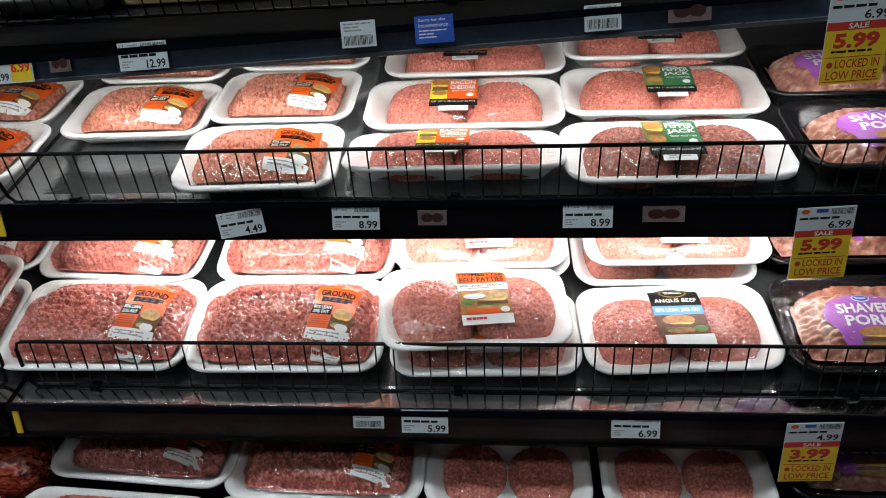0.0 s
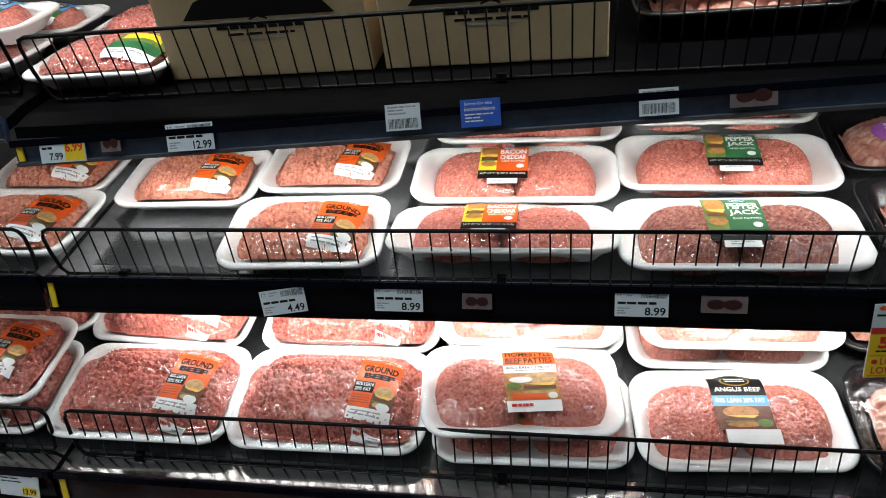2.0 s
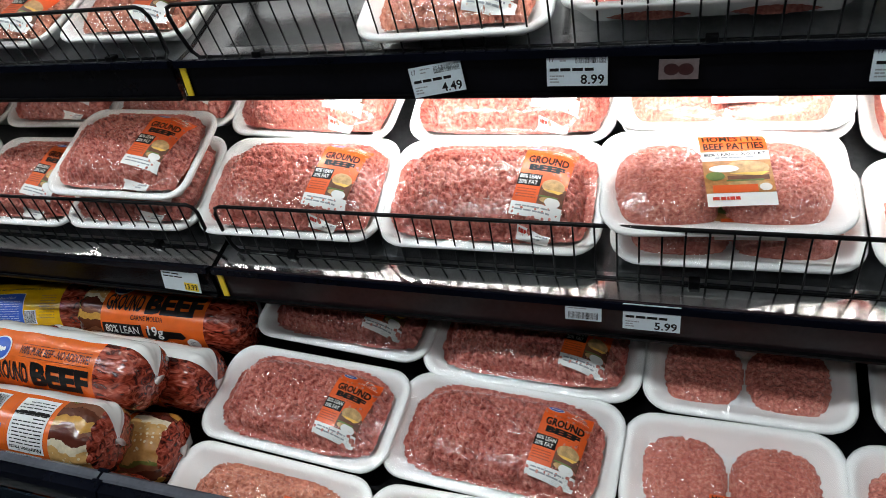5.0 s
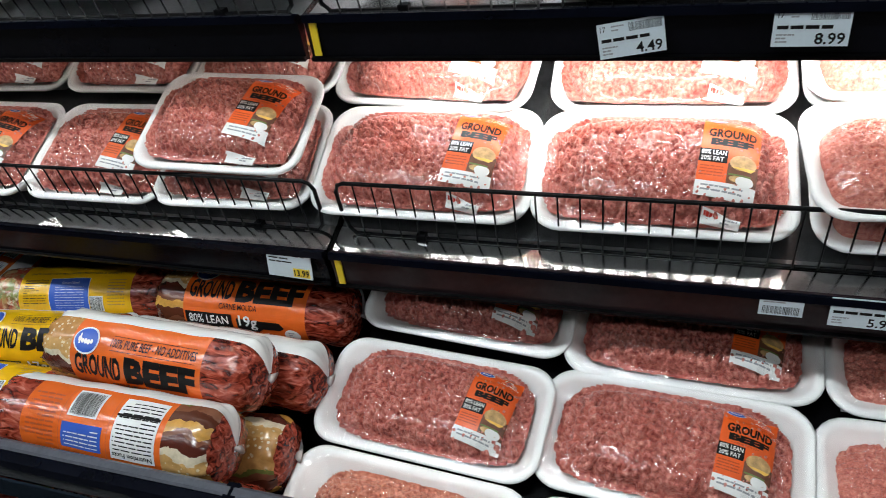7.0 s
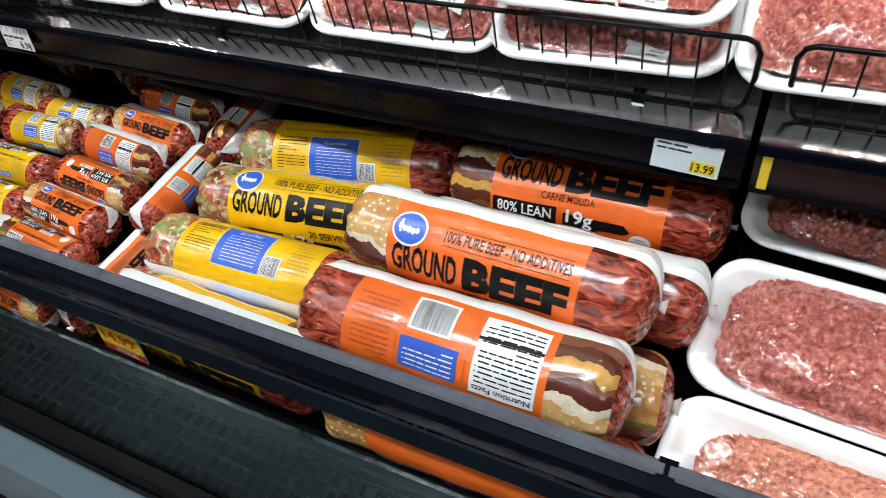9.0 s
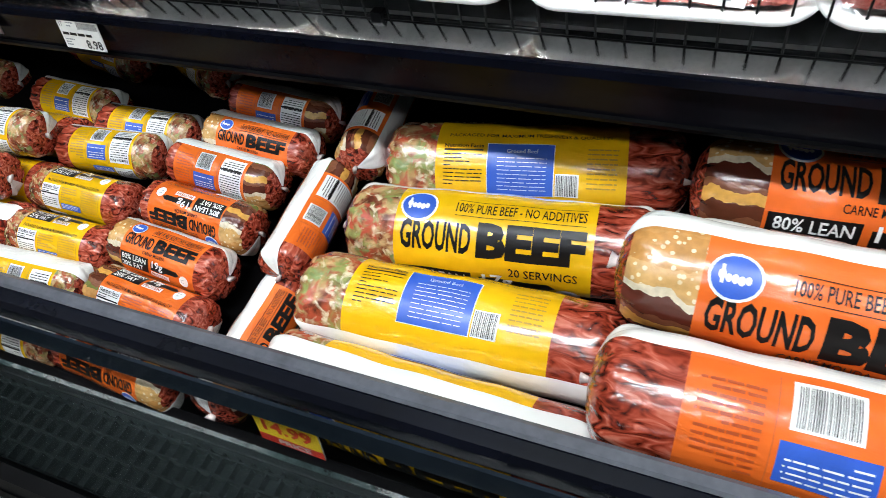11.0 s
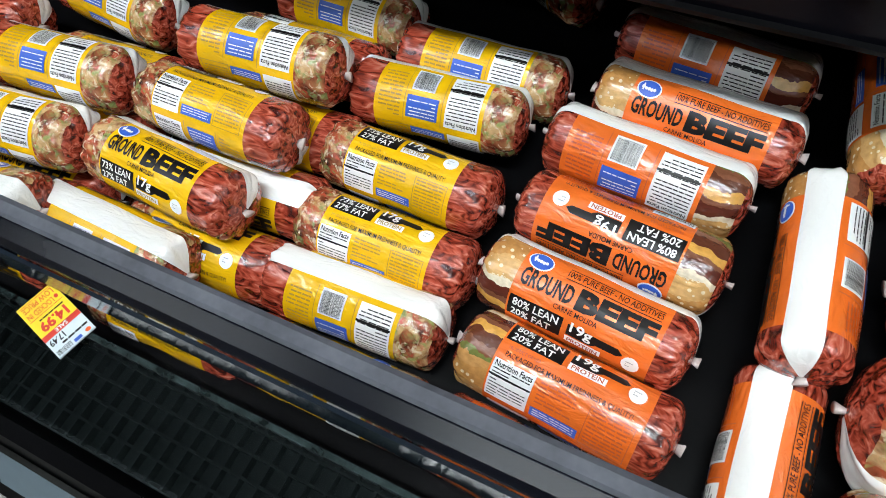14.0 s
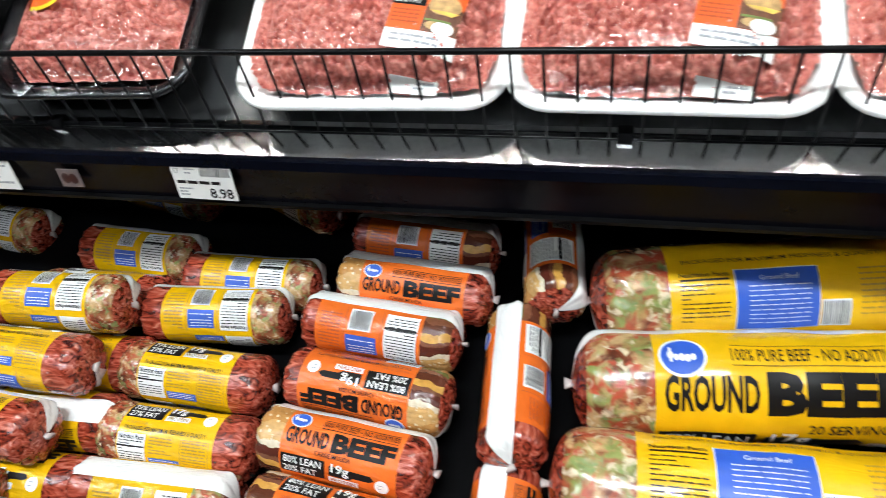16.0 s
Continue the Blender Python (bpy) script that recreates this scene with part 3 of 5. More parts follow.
for i, (sx0, sx1) in enumerate(zip(SEAMS, SEAMS[1:])):
    right = i == 2
    # plates by level: darker metal below, STEEL in the middle, black on top
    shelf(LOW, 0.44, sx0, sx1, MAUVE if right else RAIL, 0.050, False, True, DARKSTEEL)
    shelf(MID, 0.42, sx0, sx1, RAIL, 0.049, i in (1, 2), False)
    shelf(TOP, 0.40, sx0, sx1, NAVY, 0.031, i in (1, 2), False, BLACK, TOP_SKEW if right else 0.0)
    fence(LOW, sx0, sx1, 0.026, 0.074, 0.009)
    fence(MID, sx0, sx1, 0.010, 0.068, 0.020)
    fence(TOP, sx0, sx1, 0.060, 0.080, 0.035)


# ---- trays ----
def rounded_rect(w, d, r, n=6):
    pts = []
    for cx, cy, a0 in ((w / 2 - r, d / 2 - r, 0), (-w / 2 + r, d / 2 - r, 90), (-w / 2 + r, -d / 2 + r, 180), (w / 2 - r, -d / 2 + r, 270)):
        for k in range(n + 1):
            a = radians(a0 + 90 * k / n)
            pts.append((cx + r * math.cos(a), cy + r * math.sin(a)))
    return pts


def foam_tray_bm(w, d, h, r):
    bm = bmesh.new()
    prof = [(-0.034, 0.0), (-0.028, 0.0), (-0.006, h - 0.006), (0.0, h - 0.005), (0.0015, h - 0.001), (-0.001, h + 0.001), (-0.008, h), (-0.012, h - 0.004), (-0.030, 0.006), (-0.036, 0.0045)]
    rings = [[bm.verts.new((x, y, z)) for x, y in rounded_rect(w + 2 * o, d + 2 * o, max(0.008, r + o))] for o, z in prof]
    for a, b in zip(rings, rings[1:]):
        for k in range(len(a)):
            bm.faces.new((a[k], a[(k + 1) % len(a)], b[(k + 1) % len(a)], b[k]))
    bm.faces.new(rings[-1])
    bm.faces.new(rings[0][::-1])
    bmesh.ops.recalc_face_normals(bm, faces=bm.faces[:])
    return bm


def grains(X, Y, cell, seed, stretch=1.0):
    """Rounded lumps on a jittered lattice; 0 in the clefts to 1 on the lumps."""
    rnd = np.random.RandomState(seed)
    J = rnd.rand(64, 64, 2)
    gx, gy = X / cell, Y / (cell * stretch)
    ix, iy = np.floor(gx).astype(int), np.floor(gy).astype(int)
    best = np.full(X.shape, 9.0)
    for dx in (-1, 0, 1):
        for dy in (-1, 0, 1):
            j = J[(ix + dx) % 64, (iy + dy) % 64]
            q = (gx - ix - dx - 0.15 - 0.7 * j[..., 0]) ** 2 + (gy - iy - dy - 0.15 - 0.7 * j[..., 1]) ** 2
            best = np.minimum(best, q)
    return np.clip(1 - best * 2.4, 0, 1) ** 0.8


def loaf(w, d, h, power=4.0, edge=7.0):
    """Height of a packed block of mince above the tray's bottom."""
    def f(x, y):
        e = (abs(2 * x / w) ** power + abs(2 * y / d) ** power) ** (1 / power)
        return h * max(0.0, 1 - min(1.0, e) ** edge)
    return f


def patties(centres, rx, ry, h):
    def f(x, y):
        best = 0.0
        for cx, cy in centres:
            e = (abs((x - cx) / rx) ** 2.4 + abs((y - cy) / ry) ** 2.4) ** (1 / 2.4)
            best = max(best, h * max(0.0, 1 - min(1.0, e) ** 6) ** 0.8)
        return best
    return f


def meat_mesh(name, w, d, height, mat, parent, cell, depth, seed, stretch=1.0, res=0.0016, tray=(0.3, 0.2, 0.03)):
    nx, ny = int(w / res), int(d / res)
    xs, ys = np.linspace(-w / 2, w / 2, nx), np.linspace(-d / 2, d / 2, ny)
    X, Y = np.meshgrid(xs, ys)
    H = np.vectorize(height)(X, Y)
    wx = X + 0.0012 * np.sin(Y * 310 + 1.3 * seed) + 0.0011 * np.sin(Y * 97 + X * 140)
    G = grains(wx + 3, Y + 3 + 0.002 * np.sin(X * 120), cell, seed, stretch)
    G = 0.9 * G + 0.1 * grains(X + 5, Y + 5, cell * 2.2, seed + 1)
    Z = 0.0045 + H + np.where(H > 0.001, (G - 0.6) * depth, 0)
    inset = np.minimum(tray[0] / 2 - abs(X), tray[1] / 2 - abs(Y))
    Z = np.maximum(Z, 0.006 + np.clip((0.040 - inset) / 0.027, 0, 1) * (tray[2] - 0.004))
    slope = np.clip(H / max(H.max(), 1e-6), 0, 1)
    PX, PY = X * (1 + 0.02 * (G - 0.5) * (slope < 0.7)), Y * (1 + 0.03 * (G - 0.5) * (slope < 0.7))
    keep = H > 0.0005
    idx = np.arange(nx * ny).reshape(ny, nx)
    faces = []
    for j in range(ny - 1):
        row = keep[j] | keep[j + 1]
        for i in range(nx - 1):
            if row[i] or row[i + 1]:
                faces.append((idx[j, i], idx[j, i + 1], idx[j + 1, i + 1], idx[j + 1, i]))
    used = np.unique(np.array(faces))
    back = {int(u): k for k, u in enumerate(used)}
    P = np.stack([PX.ravel(), PY.ravel(), Z.ravel()], 1)[used]
    ob = mesh_object(name, P, [[back[int(i)] for i in f] for f in faces], mat, True)
    ob.parent = parent
    return ob


def film_mesh(w, d, rim, height, parent, seed, r=0.03):
    """Stretch film drawn over the rim and the meat, with tension creases to the corners."""
    nx, ny = 44, 30
    rnd = np.random.RandomState(seed)
    ph = rnd.rand(6) * 6
    verts, faces = [], []
    for j in range(ny):
        for i in range(nx):
            x, y = (i / (nx - 1) - 0.5), (j / (ny - 1) - 0.5)
            # squircle the grid to the rounded outline
            px, py = x * w * (1 - 0.10 * (2 * y) ** 6 * (2 * x) ** 2), y * d * (1 - 0.14 * (2 * x) ** 6 * (2 * y) ** 2)
            e = max(abs(2 * x), abs(2 * y))
            z = max(rim + 0.0012 + 0.006 * (1 - e ** 2), height(px, py) + 0.0075 if height(px, py) > 0.01 else 0)
            crease = 0.0007 * math.sin(46 * (x + y) + ph[0]) * math.sin(17 * (x - y) + ph[1]) + 0.0008 * math.sin(90 * x * (0.3 + y * y) + ph[2]) * e
            verts.append((px, py, z + (crease if e < 0.97 else 0)))
    for j in range(ny - 1):
        for i in range(nx - 1):
            k = j * nx + i
            faces.append((k, k + 1, k + nx + 1, k + nx))
    ob = mesh_object("film", verts, faces, FILM, True)
    ob.parent = parent
    ob.visible_shadow = False
    return ob


def on_dome(cu, cv, turn, height, rim):
    """Lays a label centred at (cu, cv) on the film over the meat, turned by degrees."""
    c, s = math.cos(radians(turn)), math.sin(radians(turn))

    def f(u, v, h):
        x, y = cu + u * c + v * s, cv + u * s - v * c
        hs = [height(x + ox, y + oy) for ox, oy in ((0, 0), (0.006, 0), (-0.006, 0), (0, 0.006), (0, -0.006))]
        z = max(rim + 0.003, sum(hs) / 5 + 0.0085)
        return Vector((x, y, z + h))
    return f


def badge(p, u, v, ru, rv, layer=2):
    """The maker's oval badge as plain shapes."""
    p.disc(WHITE, u, v, ru * 1.12, rv * 1.15, layer)
    p.disc(BLUE, u, v, ru, rv, layer + 1)
    for du, dv, q in ((-0.55, -0.05, 0.16), (-0.28, 0.08, 0.13), (-0.02, 0.08, 0.15), (0.24, 0.12, 0.15), (0.50, 0.06, 0.13)):
        p.disc(WHITE, u + ru * du, v + rv * dv, ru * q, rv * q * 1.5, layer + 2, 10)
    p.poly(WHITE, [(u - ru * 0.62, v - rv * 0.5), (u - ru * 0.48, v - rv * 0.5), (u - ru * 0.46, v + rv * 0.35), (u - ru * 0.60, v + rv * 0.35)], layer + 2)


def burger(p, u0, v0, u1, v1, layer=2, bun=BUN):
    w, h = u1 - u0, v1 - v0
    p.disc(bun, u0 + w * 0.5, v0 + h * 0.28, w * 0.46, h * 0.28, layer)
    p.poly(CHEESE, [(u0 + w * 0.1, v0 + h * 0.46), (u1 - w * 0.06, v0 + h * 0.44), (u1 - w * 0.22, v0 + h * 0.57), (u0 + w * 0.42, v0 + h * 0.53)], layer + 2)
    p.rect(MEATINK, u0 + w * 0.08, v0 + h * 0.55, u1 - w * 0.08, v0 + h * 0.72, layer + 1)
    p.rect(LEAF, u0 + w * 0.05, v0 + h * 0.70, u1 - w * 0.2, v0 + h * 0.76, layer + 2)
    p.disc(bun, u0 + w * 0.5, v0 + h * 0.85, w * 0.42, h * 0.13, layer)


def label_ground_beef(p, w=0.060, h=0.124, lean=("80% LEAN", "20% FAT"), price=True):
    u0, v0 = -w / 2, -h / 2
    p.rect(ORANGE, u0, v0, u0 + w, v0 + h * 0.84, 1)
    p.rect(WHITE, u0, v0 + h * 0.84, u0 + w, v0 + h, 1)
    badge(p, u0 + w * 0.22, v0 + h * 0.06, w * 0.16, h * 0.035, 2)
    p.text(WHITE, "19g", u0 + w * 0.62, v0 + h * 0.02, u0 + w * 0.88, v0 + h * 0.085, 2, 0.02)
    p.text(WHITE, "PROTEIN", u0 + w * 0.58, v0 + h * 0.10, u0 + w * 0.93, v0 + h * 0.125, 2)
    p.text(RUST, "100% PURE BEEF - NO ADDITIVES", u0 + w * 0.08, v0 + h * 0.145, u0 + w * 0.95, v0 + h * 0.175, 2)
    p.text(INK, "GROUND", u0 + w * 0.10, v0 + h * 0.20, u0 + w * 0.92, v0 + h * 0.31, 2, 0.04)
    p.text(INK, "BEEF", u0 + w * 0.16, v0 + h * 0.325, u0 + w * 0.88, v0 + h * 0.41, 2, 0.07)
    p.text(RUST, "CARNE MOLIDA", u0 + w * 0.22, v0 + h * 0.42, u0 + w * 0.72, v0 + h * 0.445, 2)
    p.rect(INK, u0, v0 + h * 0.46, u0 + w * 0.48, v0 + h * 0.62, 2)
    p.text(WHITE, lean[0], u0 + w * 0.03, v0 + h * 0.475, u0 + w * 0.45, v0 + h * 0.53, 3, 0.015)
    p.text(WHITE, lean[1], u0 + w * 0.03, v0 + h * 0.55, u0 + w * 0.42, v0 + h * 0.605, 3, 0.015)
    p.rect(MEATINK, u0 + w * 0.50, v0 + h * 0.60, u0 + w, v0 + h * 0.84, 2)
    burger(p, u0 + w * 0.50, v0 + h * 0.50, u0 + w * 0.99, v0 + h * 0.83, 3, TAN)
    p.bars(RUST, u0 + w * 0.04, v0 + h * 0.66, u0 + w * 0.45, v0 + h * 0.80, 4, 2, 0.4, 7)
    p.disc(WHITE, u0 + w * 0.80, v0 + h * 0.80, w * 0.15, h * 0.06, 4)
    p.bars(GREYINK, u0 + w * 0.1, v0 + h * 0.88, u0 + w * 0.8, v0 + h * 0.97, 2, 2, 0.4, 9)


def label_patty(p, kind, w=0.068, h=0.116):
    u0, v0 = -w / 2, -h / 2
    if kind in ("bacon", "jack"):
        top = ORANGE if kind == "bacon" else GREEN
        p.rect(top, u0 + w * 0.36, v0, u0 + w, v0 + h * 0.72, 1)
        p.rect(INK, u0, v0 + h * 0.70, u0 + w, v0 + h * 0.90, 1)
        p.rect(YELLOW if kind == "bacon" else LEAF, u0, v0, u0 + w * 0.36, v0 + h * 0.70, 1)
        p.rect(WHITE, u0 + w * 0.2, v0 + h * 0.90, u0 + w * 0.8, v0 + h, 1)
        badge(p, u0 + w * 0.62, v0 + h * 0.08, w * 0.12, h * 0.035, 2)
        words = ("BACON", "CHEDDAR") if kind == "bacon" else ("PEPPER", "JACK")
        p.text(WHITE, words[0], u0 + w * 0.42, v0 + h * 0.14, u0 + w * 0.96, v0 + h * 0.27, 2, 0.03)
        p.text(WHITE, words[1], u0 + w * 0.42, v0 + h * 0.29, u0 + w * 0.96, v0 + h * 0.42, 2, 0.03)
        p.text(WHITE, "BEEF PATTIES", u0 + w * 0.46, v0 + h * 0.45, u0 + w * 0.94, v0 + h * 0.49, 2, 0.01)
        burger(p, u0 + w * 0.01, v0 + h * 0.02, u0 + w * 0.40, v0 + h * 0.62, 2)
        p.disc(WHITE, u0 + w * 0.84, v0 + h * 0.60, w * 0.08, h * 0.055, 3)
        p.text(WHITE, "NET WT 21.28 OZ (1.33 LB) 603g", u0 + w * 0.04, v0 + h * 0.76, u0 + w * 0.95, v0 + h * 0.82, 2)
        p.bars(GREYINK, u0 + w * 0.3, v0 + h * 0.92, u0 + w * 0.7, v0 + h * 0.98, 2, 2)
    elif kind == "homestyle":
        p.rect(ORANGE, u0, v0, u0 + w, v0 + h * 0.27, 1)
        p.rect(WHITE, u0, v0 + h * 0.27, u0 + w, v0 + h * 0.40, 1)
        p.rect(BUN, u0, v0 + h * 0.40, u0 + w, v0 + h * 0.84, 1)
        p.rect(WHITE, u0, v0 + h * 0.84, u0 + w, v0 + h, 1)
        p.text(INK, "HOMESTYLE", u0 + w * 0.05, v0 + h * 0.025, u0 + w * 0.95, v0 + h * 0.125, 2, 0.03)
        p.text(INK, "BEEF PATTIES", u0 + w * 0.05, v0 + h * 0.145, u0 + w * 0.95, v0 + h * 0.245, 2, 0.03)
        p.text(INK, "80% LEAN - 20% FAT", u0 + w * 0.04, v0 + h * 0.29, u0 + w * 0.96, v0 + h * 0.335, 2, 0.015)
        p.bars(GREYINK, u0 + w * 0.2, v0 + h * 0.35, u0 + w * 0.8, v0 + h * 0.385, 1, 2, 0.5, 4)
        burger(p, u0 + w * 0.28, v0 + h * 0.41, u0 + w * 1.0, v0 + h * 0.78, 2, TAN)
        p.disc(WHITE, u0 + w * 0.30, v0 + h * 0.52, w * 0.22, h * 0.05, 5)
        p.disc(LEAF, u0 + w * 0.16, v0 + h * 0.62, w * 0.14, h * 0.06, 5)
        p.rect(ORANGE, u0 + w * 0.1, v0 + h * 0.74, u0 + w * 0.75, v0 + h * 0.84, 4)
        p.disc(WHITE, u0 + w * 0.86, v0 + h * 0.78, w * 0.09, h * 0.05, 5)
        p.bars(RED, u0 + w * 0.08, v0 + h * 0.89, u0 + w * 0.5, v0 + h * 0.95, 1, 3, 0.7, 6)
    elif kind == "angus":
        p.rect(INK, u0, v0, u0 + w, v0 + h * 0.30, 1)
        p.disc(INK, u0 + w * 0.5, v0, w * 0.36, h * 0.09, 1)
        p.disc(GOLDINK, u0 + w * 0.5, v0 + h * 0.06, w * 0.28, h * 0.09, 2)
        p.disc(INK, u0 + w * 0.5, v0 + h * 0.06, w * 0.25, h * 0.075, 3)
        p.bars(WHITE, u0 + w * 0.32, v0 + h * 0.02, u0 + w * 0.68, v0 + h * 0.10, 2, 4, 0.5, 2, False)
        p.text(WHITE, "ANGUS BEEF", u0 + w * 0.08, v0 + h * 0.17, u0 + w * 0.92, v0 + h * 0.24, 2, 0.01)
        p.rect(SKY, u0, v0 + h * 0.30, u0 + w, v0 + h * 0.46, 1)
        p.text(WHITE, "80% LEAN 20% FAT", u0 + w * 0.05, v0 + h * 0.34, u0 + w * 0.95, v0 + h * 0.41, 2, 0.01)
        p.rect(MEATINK, u0, v0 + h * 0.46, u0 + w, v0 + h * 0.80, 1)
        burger(p, u0 + w * 0.1, v0 + h * 0.46, u0 + w * 0.8, v0 + h * 0.78, 2)
        p.disc(LEAF, u0 + w * 0.82, v0 + h * 0.72, w * 0.14, h * 0.06, 5)
        p.rect(WHITE, u0 + w * 0.1, v0 + h * 0.80, u0 + w * 1.05, v0 + h, 1)
    else:
        c = SKY if kind == "blue" else LEAF
        p.rect(c, u0, v0, u0 + w, v0 + h * 0.55, 1)
        p.rect(YELLOW if kind == "green" else INK, u0 + w * 0.1, v0 + h * 0.2, u0 + w * 0.9, v0 + h * 0.42, 2)
        p.rect(GREEN, u0, v0 + h * 0.55, u0 + w, v0 + h * 0.8, 1)
        p.rect(WHITE, u0, v0 + h * 0.80, u0 + w, v0 + h, 1)
        if kind == "blue":
            p.text(WHITE, "GROUND", u0 + w * 0.14, v0 + h * 0.24, u0 + w * 0.86, v0 + h * 0.38, 3, 0.02)
        p.bars(GREYINK, u0 + w * 0.1, v0 + h * 0.86, u0 + w * 0.8, v0 + h * 0.95, 2, 2)


def package(label, cat, w, d, rim, height, meat_args, tray_mat=FOAM, seed=1, draw=None, where=(0, 0, 0), group="", extra=None, small=None, hull=None, pats=None):
    """A wrapped tray of meat; its tray stands on z = 0."""
    t = tagged(new("meat_tray"), label, cat, group)
    part("tray", foam_tray_bm(w, d, rim, 0.034), tray_mat, t, smooth=True)
    name, mw, md, mat, cell, depth, stretch = meat_args
    if pats:
        centres, rx, ry, ph = pats
        for k, c in enumerate(centres):
            o = meat_mesh("patty", 2 * rx + 0.012, 2 * ry + 0.012, patties(((0, 0),), rx, ry, ph), mat, t, cell, depth, seed + 7 * k, stretch, tray=(9, 9, 0))
            o.location = (c[0], c[1], 0)
    else:
        meat_mesh(name, mw, md, height, mat, t, cell, depth, seed, stretch, tray=(w, d, rim))
    film_mesh(w, d, rim, hull or height, t, seed)
    if extra:
        extra(t)
    if draw:
        p = Print()
        draw(p)
        sheets = p.lay(t, on_dome(where[0], where[1], where[2], hull or height, rim), 0.008, 0.008, lift=0.00035)
        sheets[0].name = "label"
        for o in sheets[1:]:
            o.parent = sheets[0]
    if small:
        p = Print()
        p.rect(WHITE, -0.019, -0.006, 0.019, 0.006, 1)
        p.bars(RED, -0.017, -0.004, -0.002, 0.0, 1, 2, 0.7)
        p.bars(GREYINK, 0.0, -0.004, 0.017, 0.004, 2, 2, 0.5)
        s = p.lay(t, on_dome(small[0], small[1], small[2], height, rim), 0.008, 0.008, lift=0.0009)
        s[0].name = "price_sticker"
        for o in s[1:]:
            o.parent = s[0]
    return t


def place(thing, rows, level, group, first=True):
    """Sets the thing at the first row and copies at the rest; rows of x, y, lift, yaw, tip (front down), sideways lean."""
    sl = math.degrees(math.atan(level[2]))
    made = []
    for k, (x, y, lift, yaw, tip, lean) in enumerate(rows):
        z, roll_by = shelf_z(level, y), 0.0
        if level is TOP and SEAMS[2] < x < SEAMS[3]:
            z, roll_by = z + math.tan(radians(TOP_SKEW)) * (x - (SEAMS[2] + SEAMS[3]) / 2), -TOP_SKEW
        m = pose(x, y, z + 0.0015 + lift, sl + tip, lean + roll_by, yaw)
        if k == 0:
            thing.matrix_basis = m
            made.append(tagged(thing, group=group))
        else:
            made.append(copy_thing(thing, m))
    return made


big = package("white foam tray of wrapped ground beef, orange label", "meat tray", 0.270, 0.160, 0.034, loaf(0.250, 0.140, 0.053), ("meat", 0.250, 0.140, MEAT, 0.0082, 0.0125, 1.1), seed=3,
              draw=lambda p: label_ground_beef(p, 0.058, 0.104), where=(0.066, 0.004, -6), small=(0.060, -0.064, -12))
place(big, [(-0.564, 0.886, 0, 0.6, 0, 0), (-0.293, 0.886, 0, 0.9, 0, 0), (-0.579, 1.031, 0, -5, 0, 0), (-0.293, 1.029, 0, 1.3, 0, 0)], LOW, "ground beef trays on the lower shelf")

midw = package("white foam tray of wrapped ground beef, orange label", "meat tray", 0.225, 0.162, 0.034, loaf(0.206, 0.142, 0.050), ("meat", 0.206, 0.142, MEAT, 0.0082, 0.0125, 1.1), seed=8,
               draw=lambda p: label_ground_beef(p, 0.056, 0.100), where=(0.050, 0.004, -9), small=(0.04, -0.066, -5))
place(midw, [(-0.815, 0.885, 0, 2.7, 0, 0), (-1.027, 0.881, 0, 0.6, 0, 0), (-1.250, 0.881, 0, -1, 0, 0), (-0.823, 0.884, 0.046, 4, -4, 3), (-1.474, 0.881, 0, 1.2, 0, 0),
             (-0.83, 1.048, 0, 1, 0, 0), (-1.06, 1.048, 0, 0.5, 0, 0), (-1.29, 1.048, 0, 1.5, 0, 0), (-1.52, 1.048, 0, 0, 0, 0)], LOW, "ground beef trays on the lower shelf of the next section")

one = package("small white foam tray of pale ground beef, orange label", "meat tray", 0.214, 0.152, 0.028, loaf(0.172, 0.122, 0.038), ("meat", 0.172, 0.122, MEATPALE, 0.0060, 0.0095, 2.0), seed=12,
              draw=lambda p: label_ground_beef(p, 0.056, 0.100), where=(0.046, -0.002, -6))
place(one, [(-0.755, 0.933, 0, -1, 0, 0), (-0.774, 1.071, 0, -1, 0, 0), (-0.531, 1.038, 0, 2.7, 0, 0), (-0.318, 0.915, 0, 3.9, 0, 0), (-0.319, 1.070, 0, -0.6, 0, 0), (-0.545, 1.195, 0, 0, 0, 0),
            (-0.318, 1.225, 0, 1, 0, 0), (-0.975, 0.930, 0, -4, 0, 0), (-1.195, 0.930, 0, 2, 0, 0)], MID, "one-pound ground beef trays")

CENTRES = ((-0.056, 0), (0.056, 0))
pair = patties(CENTRES, 0.058, 0.055, 0.036)


def patty_tray(kind, label, mat, seed, where=(0, 0, 0), w=0.283, d=0.136):
    return package(label, "patty tray", w, d, 0.028, pair, ("patties", 0.24, 0.118, mat, 0.0056, 0.0050, 1.0), seed=seed, draw=lambda p: label_patty(p, kind, h=0.096), where=where,
                   pats=(CENTRES, 0.058, 0.055, 0.036), hull=loaf(0.255, 0.132, 0.034, 3, 8))


place(patty_tray("bacon", "white foam tray of patties, orange bacon cheddar label", PATTY, 21, (-0.014, 0.002, 0)),
      [(-0.058, 0.910, 0.004, 0.8, -13, 0), (-0.050, 1.039, 0, 0.9, 0, 0), (-0.038, 1.185, 0, 0.5, 0, 0)], MID, "bacon cheddar patty trays")
place(patty_tray("jack", "white foam tray of browned patties, green label", BROWN, 22, (-0.004, 0.002, 0)), [(0.224, 0.915, 0, 1.4, 0, 0)], MID, "pepper jack patty trays")
place(patty_tray("jack", "white foam tray of pink patties, green label", PATTY, 23, (0.010, 0.002, 0)), [(0.234, 1.063, 0, -2.7, 0, 0), (0.246, 1.225, 0, -1, 0, 0)], MID, "pepper jack patty trays")
